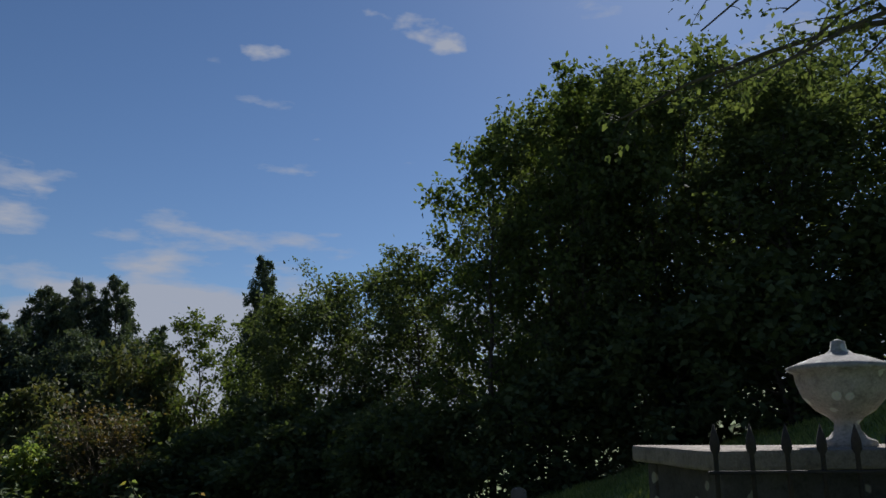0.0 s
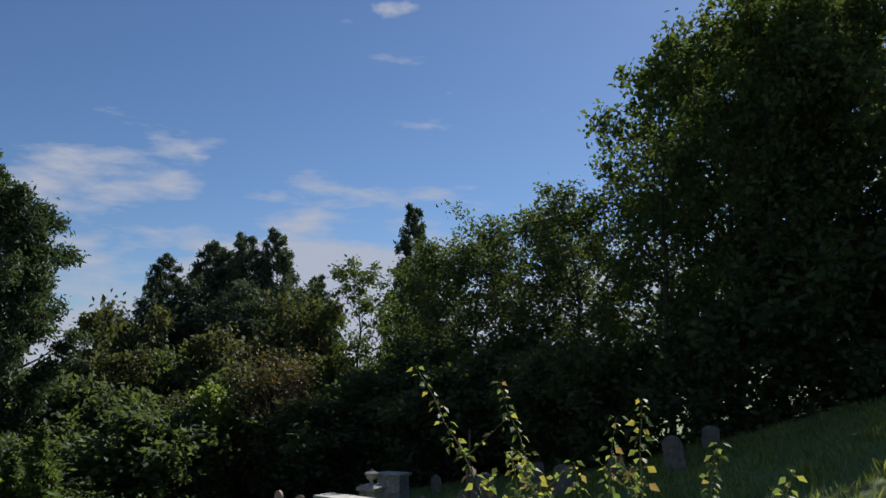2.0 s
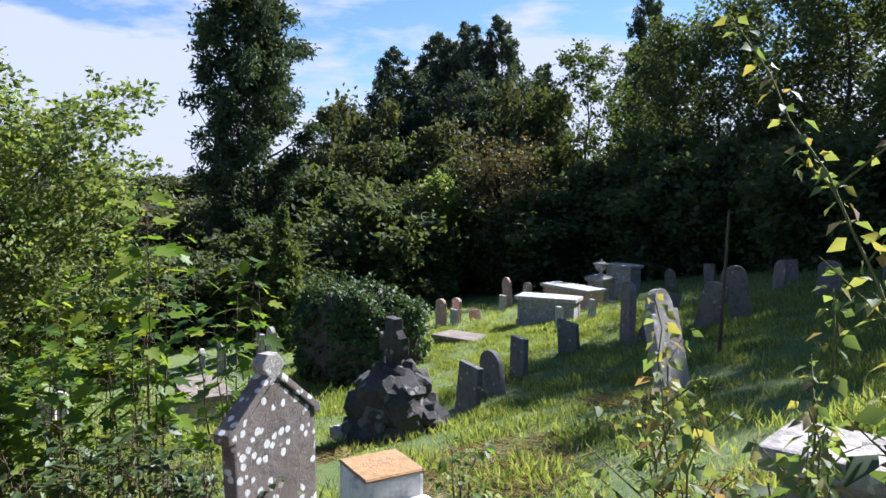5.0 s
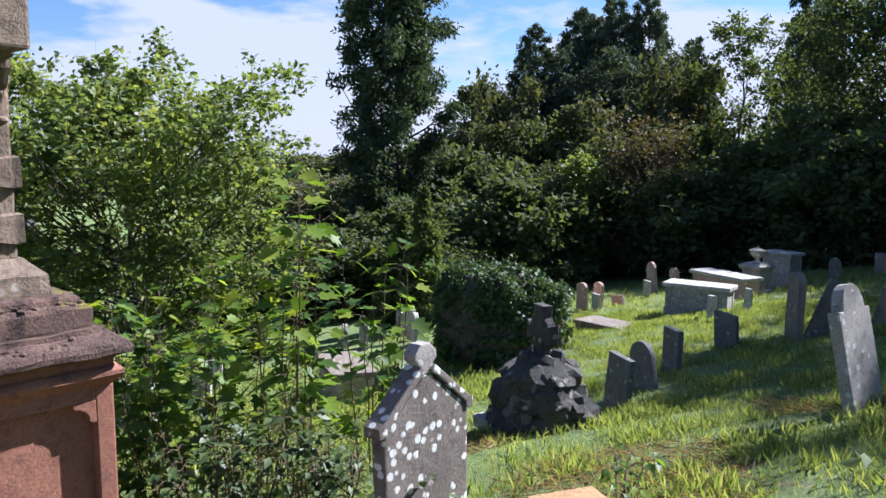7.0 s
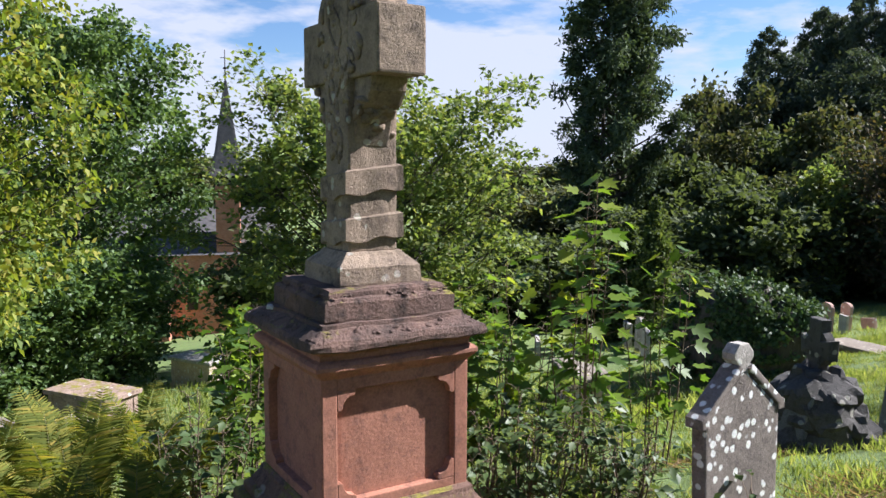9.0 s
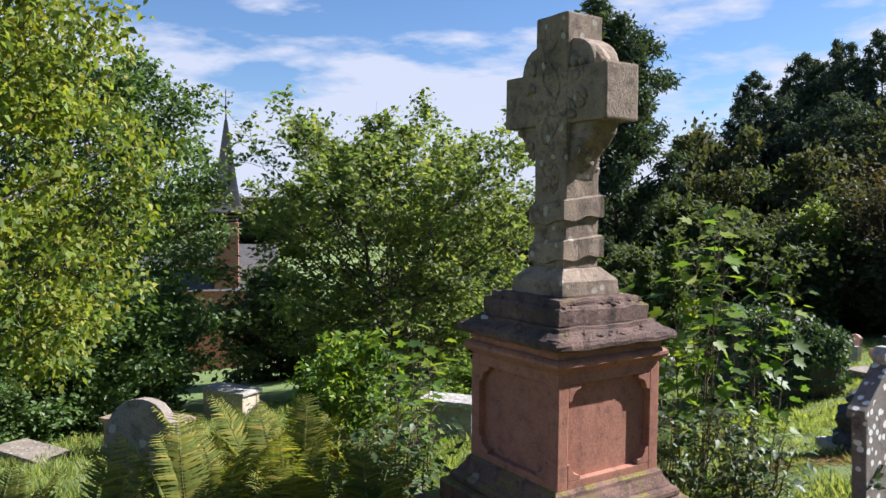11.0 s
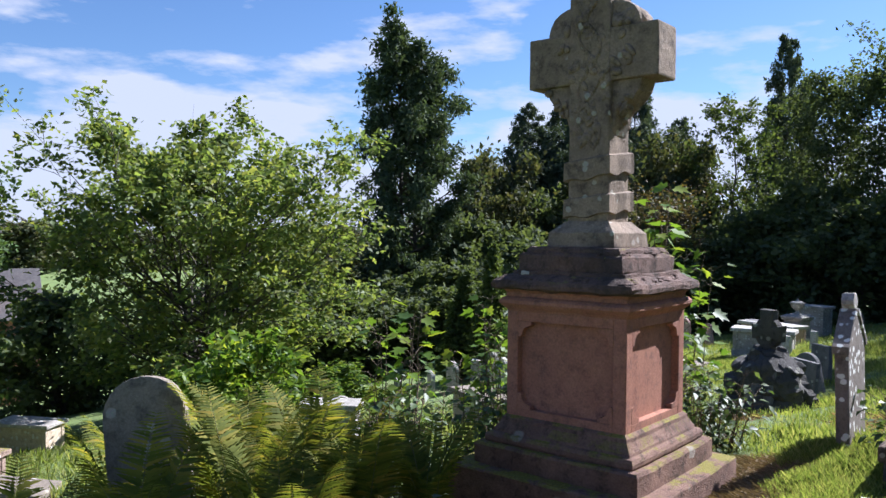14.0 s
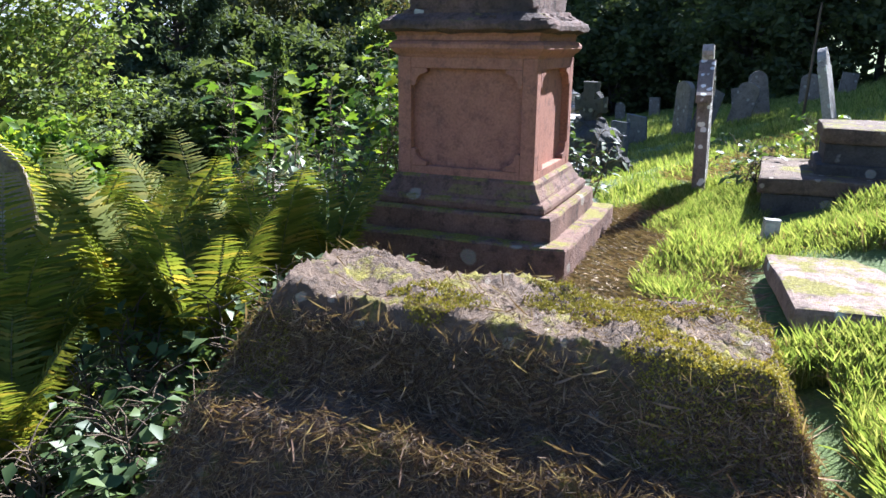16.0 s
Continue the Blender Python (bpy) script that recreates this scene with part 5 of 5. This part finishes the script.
# serrated tapering leaflet of a fern
def pinna_shape(n=7):
    V = [(0, 0, 0)]
    for i in range(1, n):
        u = i / n
        w = 0.07 * (1 - u) ** 0.7
        V += [(w * (1.25 if i % 2 else 0.8), u, -0.25 * u * u), (-w * (1.25 if i % 2 else 0.8), u, -0.25 * u * u)]
    V.append((0, 1, -0.25))
    F = [(0, 1, 2)]
    for i in range(n - 2):
        a = 1 + 2 * i
        F += [(a, a + 2, a + 1), (a + 1, a + 2, a + 3)]
    F.append((len(V) - 3, len(V) - 1, len(V) - 2))
    return np.array(V), np.array(F)


PINNA = pinna_shape()


def fern_clump(seed, x, y, fronds, length, label, upright=1.0):
    rng = np.random.default_rng(seed)
    top = empty("fern", pose(x, y, gz(x, y)))
    tagged(top, label, "fern", "ferns beside the monument")
    for f in range(fronds):
        az = 2 * math.pi * f / fronds + rng.uniform(-0.3, 0.3)
        L = length * rng.uniform(0.75, 1.15)
        k = np.linspace(0, 1, 30)
        out = L * (0.15 * k + 0.2 * k ** 2.5) / upright
        up = L * (1.12 * k - 0.16 * k ** 3) * rng.uniform(0.85, 1.1)
        d = np.array([math.cos(az), math.sin(az), 0])
        s = np.array([-math.sin(az), math.cos(az), 0]) * 1.0
        curve = d * out[:, None] + np.array([0, 0, 1]) * up[:, None] + s * (0.05 * L * np.sin(2.5 * k + rng.uniform(0, 6)))[:, None]
        T = Tubes(4)
        T.add(curve[::3], np.linspace(0.006, 0.0015, len(curve[::3])))
        tang = np.gradient(curve, axis=0)
        tang /= np.linalg.norm(tang, axis=1)[:, None]
        idx = np.arange(5, 30)
        pl, al, sz, nn = [], [], [], []
        for i in idx:
            for half in (0, 0.5):
                j = min(29, i + 1)
                p = curve[i] * (1 - half) + curve[j] * half
                w = L * 0.165 * math.sin(math.pi * min(1, (k[i] + half / 29 - 0.08) * 1.05)) ** 0.6
                for side in (-1, 1):
                    pl.append(p)
                    al.append(s * side + tang[i] * 0.35)
                    nn.append(np.cross(s, tang[i]))
                    sz.append(w * rng.uniform(0.9, 1.08))
        pl, al, sz, nn = np.array(pl), np.array(al), np.array(sz), np.array(nn)
        a = al + rng.normal(0, 0.07, al.shape)
        a /= np.linalg.norm(a, axis=1)[:, None]
        n_ = nn * -1.0
        n_ = np.where(n_[:, 2:3] < 0, -n_, n_)
        n_ = n_ - a * np.sum(a * n_, axis=1)[:, None]
        n_ /= np.linalg.norm(n_, axis=1)[:, None] + 1e-9
        b = np.cross(a, n_)
        Tt, Tf = PINNA
        V = pl[:, None] + sz[:, None, None] * (Tt[None, :, 0:1] * b[:, None] + Tt[None, :, 1:2] * a[:, None] + Tt[None, :, 2:3] * n_[:, None])
        F = (Tf[None] + (np.arange(len(pl)) * len(Tt))[:, None, None]).reshape(-1, 3)
        frond = part("frond", mesh_np("frond", V.reshape(-1, 3), F, F_FERN), None, top)
        part("stalk", T.mesh("stalk", M_STEM), None, frond)
    return top


FERN = "tall green fern with yellowing tips"
for i, (x, y, L, n) in enumerate(((-8.55, 2.95, 1.35, 9), (-9.2, 3.45, 1.4, 9), (-8.1, 3.5, 1.3, 9), (-8.8, 3.9, 1.35, 8), (-7.95, 2.7, 1.15, 9), (-8.6, 2.2, 1.2, 9), (-9.7, 2.9, 1.3, 8), (-9.9, 4.2, 1.4, 8), (-9.3, 4.9, 1.3, 7),
                                (-10.6, 3.6, 1.4, 7), (-9.1, 1.6, 1.1, 8), (-8.2, 1.6, 0.95, 8), (-10.7, 5.0, 1.3, 7), (-7.9, 4.1, 1.1, 7), (-10.2, 2.0, 1.1, 7), (-11.4, 4.5, 1.3, 7))):
    fern_clump(200 + i, x, y, n + 3, L, FERN)


def nettle_stem(seed, x, y, H, lean, label, leaf=0.09):
    """A tall going-over stem with drooping paired leaves, crowded towards the tip."""
    rng = np.random.default_rng(seed)
    top = empty("tall_weed", pose(x, y, gz(x, y)))
    tagged(top, label, "plant", "tall weeds by the path")
    T = Tubes(5)
    pl, al, sz = [], [], []
    k = np.linspace(0, 1, 14)[:, None]
    pts = np.array([lean[0], lean[1], 0]) * k ** 1.6 + np.array([0, 0, 1.0]) * (H * k) + rng.normal(0, 0.012, (14, 3)) * k
    T.add(pts, np.linspace(0.009, 0.002, 14))
    f = 0.12
    a = rng.uniform(0, 6)
    while f < 1.0:
        p = np.array([np.interp(f, k[:, 0], pts[:, c]) for c in range(3)])
        size = leaf * (1.3 - 0.8 * f)
        a += math.pi / 2 + rng.normal(0, 0.2)
        for side in (0, math.pi):
            d = np.array([math.cos(a + side), math.sin(a + side), 0.35])
            q = p + d * rng.uniform(0.02, 0.05) * (1.3 - 0.7 * f)
            pl.append(q)
            al.append(np.array([d[0], d[1], -0.55]))
            sz.append(size * rng.uniform(0.8, 1.25))
            if rng.random() < 0.6:
                pl.append(p + d * 0.012)
                al.append(np.array([d[0], d[1], 0.1]))
                sz.append(size * 0.5)
            if f < 0.75 and rng.random() < 0.3:
                sl = rng.uniform(0.12, 0.3)
                tip = p + np.array([d[0], d[1], 0.9]) * sl
                shoot = Tubes(4)
                shoot.add(np.array([p, (p + tip) / 2, tip]), np.array([0.004, 0.003, 0.0015]))
                part("side_shoot", shoot.mesh("side_shoot", M_STEM), None, top)
                for e in range(7):
                    pl.append(p + (tip - p) * (0.3 + 0.1 * e) + rng.normal(0, 0.01, 3))
                    al.append(np.array([rng.normal(), rng.normal(), -0.5]))
                    sz.append(size * rng.uniform(0.5, 0.95))
        f += (0.045 if f < 0.4 else 0.028) * (1.25 - 0.5 * f)
    pl, al, sz = np.array(pl), np.array(al), np.array(sz)
    V, F = scatter(OVAL, pl, sz, rng, along=al * 1.8, up=0.6, spread=0.4)
    part("stem", T.mesh("stem", M_STEM), None, top)
    part("leaves", mesh_np("leaves", V, F, F_NETTLE), None, top)


WEED = "tall going-over weed with yellow and green leaves"
for i, (x, y, ztop, lx, ly) in enumerate(((-1.5, 5.75, 1.22, -0.78, 0.1), (-1.3, 5.9, 1.12, -0.48, 0.0), (-1.05, 5.5, 1.05, 0.05, 0.0), (-2.35, 5.6, 0.4, -0.1, 0.1), (-2.5, 5.8, 0.25, 0.1, 0.0), (-2.05, 5.5, 0.45, 0.1, 0.0), (-1.55, 5.6, 0.75, -0.15, 0.1),
                                      (-1.25, 5.7, 0.7, -0.1, 0.0), (-1.5, 5.3, 0.5, 0.2, 0.0), (-0.8, 5.6, 0.8, 0.2, 0.1), (-0.5, 5.4, 0.7, 0.2, 0.0), (-1.9, 5.3, 0.2, -0.1, 0.0), (-1.1, 5.2, 0.35, 0.0, 0.0),
                                      (-1.7, 5.65, 0.55, 0.0, 0.0), (-0.9, 5.3, 0.5, 0.1, 0.0), (-1.35, 5.5, 0.95, 0.25, 0.0), (-2.3, 5.35, 0.1, 0.0, 0.1), (0.3, 5.3, 1.0, 0.2, 0.0))):
    nettle_stem(300 + i, x, y, ztop - gz(x, y), (lx, ly), WEED)
for i, (x, y, h) in enumerate(((-2.4, 5.45, 0.75), (-1.8, 5.4, 0.8), (-1.2, 5.35, 0.8), (-0.6, 5.3, 0.8), (-1.5, 5.8, 0.9), (-2.0, 5.9, 0.85))):
    sapling(340 + i, x, y, h, 0.32, 9, 0.12, "low bramble leaves among the tall weeds", mat=F_BRAMBLE, shape=OVAL, pairs=6, low=0.15, droop=0.6)
for i, (x, y, h) in enumerate(((-7.75, 2.05, 0.5), (-7.85, 1.5, 0.45), (-7.5, 2.6, 0.75), (-8.0, 1.1, 0.4), (-7.9, 2.4, 0.6), (-5.0, 6.9, 0.5))):
    sapling(360 + i, x, y, h, 0.3, 8, 0.085, "bramble with pale green leaves by the coped tomb", mat=F_BRAMBLE, shape=OVAL, pairs=6, low=0.3, droop=0.3)


# ---- grass ----
def turf(name, n, x0, x1, y0, y1, h0, h1, seed, label, mat=F_GRASS, keep=None, shape=BLADE, flop=0.75):
    rng = np.random.default_rng(seed)
    x, y = rng.uniform(x0, x1, n), rng.uniform(y0, y1, n)
    tuft = np.sin(x * 3.1 + 1.7 * np.sin(y * 1.3)) * np.sin(y * 2.7 + 1.1 * np.sin(x * 1.9)) + 0.5 * np.sin(7.3 * x + 2) * np.sin(6.1 * y)
    ok = rng.random(n) < 0.55 + 0.4 * tuft
    if keep is not None:
        ok &= keep(x, y)
    x, y, tuft = x[ok], y[ok], tuft[ok]
    P_ = np.stack([x, y, terrain(x, y) - 0.01], -1)
    size = rng.uniform(h0, h1, len(x)) * (1 + 0.4 * tuft)
    V, F = scatter(shape, P_, size, rng, along=np.array([-0.15, 0.0, 2.0]), up=0.0, spread=flop)
    ob = part(name, mesh_np(name, V, F, mat), None)
    tagged(ob, label, "grass", kind="stuff")


def open_ground(x, y):
    clear = ~((abs(x + 7.12) < 0.95) & (abs(y - 5.48) < 0.95)) & ~((x > -7.6) & (x < -5.0) & (y > 0.9) & (y < 2.75))
    clear &= ~((x > -6.3) & (x < -5.72 + 0.15 * np.sin(4 * y)) & (y > 3.6) & (y < 6.6))
    clear &= ~((x > -5.3) & (x < -3.0) & (y > 3.0) & (y < 4.3)) & ~((x > -4.95) & (x < -2.6) & (y > 5.5) & (y < 6.8))
    return clear


turf("lawn_grass", 260000, -16, -1, 7, 27, 0.06, 0.15, 401, "short sunlit lawn grass between the graves", keep=open_ground)
turf("far_lawn_grass", 60000, -19, 6, 22, 42, 0.09, 0.2, 402, "grass on the upper slope", keep=open_ground)
turf("tall_grass", 340000, -5.9, -2.2, 1.8, 7.4, 0.04, 0.15, 403, "bright tall grass beside the tombs", keep=open_ground, shape=FINE, flop=0.45)
turf("verge_grass", 330000, -9.5, -3, -1.0, 3.0, 0.05, 0.17, 404, "rough grass round the coped tomb", keep=open_ground, shape=FINE, flop=0.45)
turf("straw_grass", 30000, -9.0, -3.5, -0.5, 5.0, 0.06, 0.16, 405, "dead straw in the rough grass", mat=F_DRY, keep=open_ground, shape=STRAW)
turf("slope_grass", 70000, -2, 12, 8, 30, 0.08, 0.22, 407, "rough grass on the shaded slope")
turf("dip_grass", 60000, -30, -10, 3, 18, 0.1, 0.28, 406, "grass between the lower tombs")


# ---- branch hanging over the path ----
def hanging_bough():
    rng = np.random.default_rng(501)
    top = empty("overhanging_bough", pose(9.5, 9.0, gz(9.5, 9.0)))
    tagged(top, "leafy tree with boughs hanging over the path", "tree")
    T = Tubes(6)
    T.add(np.array([(0, 0, -0.5), (0.1, 0, 2.5), (-0.1, 0.1, 5), (0, 0, 8.5)]), np.array([0.3, 0.26, 0.2, 0.1]))
    pl, al = [], []
    for i in range(9):
        z0 = 4.2 + 0.35 * i
        end = np.array([-4.0 - 3.4 * rng.random(), rng.uniform(-1.6, 1.4), 3.2 + 0.28 * i + rng.uniform(-0.5, 0.4)])
        k = np.linspace(0, 1, 8)[:, None]
        pts = np.array([0, 0, z0]) * (1 - k) + end * k + np.array([0, 0, 0.9]) * np.sin(np.pi * k) + rng.normal(0, 0.06, (8, 3)) * k
        T.add(pts, np.linspace(0.07, 0.012, 8))
        for j in range(22):
            s = rng.uniform(0.35, 1)
            p = np.array([np.interp(s, k[:, 0], pts[:, c]) for c in range(3)])
            d = rng.normal(0, 1, 3) * np.array([1, 1, 0.5]) + np.array([-0.6, 0, -0.3])
            d /= np.linalg.norm(d)
            q = p + d * rng.uniform(0.3, 0.8) * np.linspace(0, 1, 4)[:, None] + np.array([0, 0, -0.12]) * (np.linspace(0, 1, 4) ** 2)[:, None]
            T.add(q, np.array([0.01, 0.007, 0.005, 0.002]))
            for e in range(9):
                u = rng.uniform(0.45, 1.05)
                pl.append(q[0] + (q[-1] - q[0]) * u + rng.normal(0, 0.05, 3))
                al.append(d + np.array([0, 0, -0.2]))
    pl, al = np.array(pl), np.array(al)
    V, F = scatter(OVAL, pl, 0.1 * rng.uniform(0.7, 1.3, len(pl)), rng, along=al, up=0.4, spread=0.7)
    part("trunk", T.mesh("trunk", M_BARK), None, top)
    part("leaves", mesh_np("leaves", V, F, F_WOOD), None, top)


hanging_bough()


# ---- more of the undergrowth, litter and small stones ----
for i, (x, y, h) in enumerate(((-8.2, 2.3, 0.7), (-8.0, 1.75, 0.55), (-8.5, 1.4, 0.6), (-7.75, 0.9, 0.4), (-8.3, 0.7, 0.5), (-7.6, 1.75, 0.55), (-8.8, 1.0, 0.55), (-7.6, 2.75, 0.85), (-7.3, 2.95, 0.7))):
    sapling(380 + i, x, y, h, 0.35, 9, 0.08, "bramble with pale green leaves under the ferns", mat=F_BRAMBLE, shape=OVAL, pairs=7, low=0.2, droop=0.3)
headstone("low_round", 0.42, 1.0, 0.12, 0.46, 4.6, -10, M_PALE, "pale rounded headstone close to the path", 2)
chest_tomb(1.2, 0.55, 0.42, -1.6, 7.3, -14, M_GREY, M_GREY, "low grey tomb behind the tall weeds")


def litter(name, n, x0, x1, y0, y1, seed, label, mat, shape, size, lift=0.006, keep=None):
    """Loose stalks or leaves lying flat on the earth."""
    rng = np.random.default_rng(seed)
    x, y = rng.uniform(x0, x1, n), rng.uniform(y0, y1, n)
    if keep is not None:
        k = keep(x, y)
        x, y = x[k], y[k]
    P_ = np.stack([x, y, terrain(x, y) + 0.03 + lift * rng.random(len(x))], -1)
    V, F = scatter(shape, P_, rng.uniform(size * 0.5, size * 1.3, len(x)), rng, along=rng.normal(size=(len(x), 3)) * np.array([3, 3, 0.15]), up=2.0, spread=0.1)
    tagged(part(name, mesh_np(name, V, F, mat), None), label, "litter", kind="stuff")


F_LITTER = foliage("leaf_litter", [(0.14, 0.1, 0.065), (0.26, 0.19, 0.12), (0.38, 0.29, 0.19)], 0.1, 0.85)
litter("plinth_litter", 16000, -6.35, -5.2, 3.0, 7.2, 601, "brown stalks and dead leaves on bare earth", F_LITTER, STRAW, 0.12)
litter("dead_leaves", 5000, -6.35, -5.3, 3.2, 7.0, 602, "small dead leaves on bare earth", F_LITTER, CARD, 0.045)
litter("lawn_litter", 14000, -7.5, -2.0, 7.5, 12.5, 603, "dead stalks in the short lawn", F_DRY, STRAW, 0.16, keep=lambda x, y: np.sin(1.3 * x + 0.5 * y) * np.sin(0.9 * y - 0.6 * x) > 0.2)
litter("tomb_foot_litter", 34000, -8.6, -3.6, -0.2, 1.6, 604, "matted straw at the foot of the coped tomb", F_DRY, STRAW, 0.1)
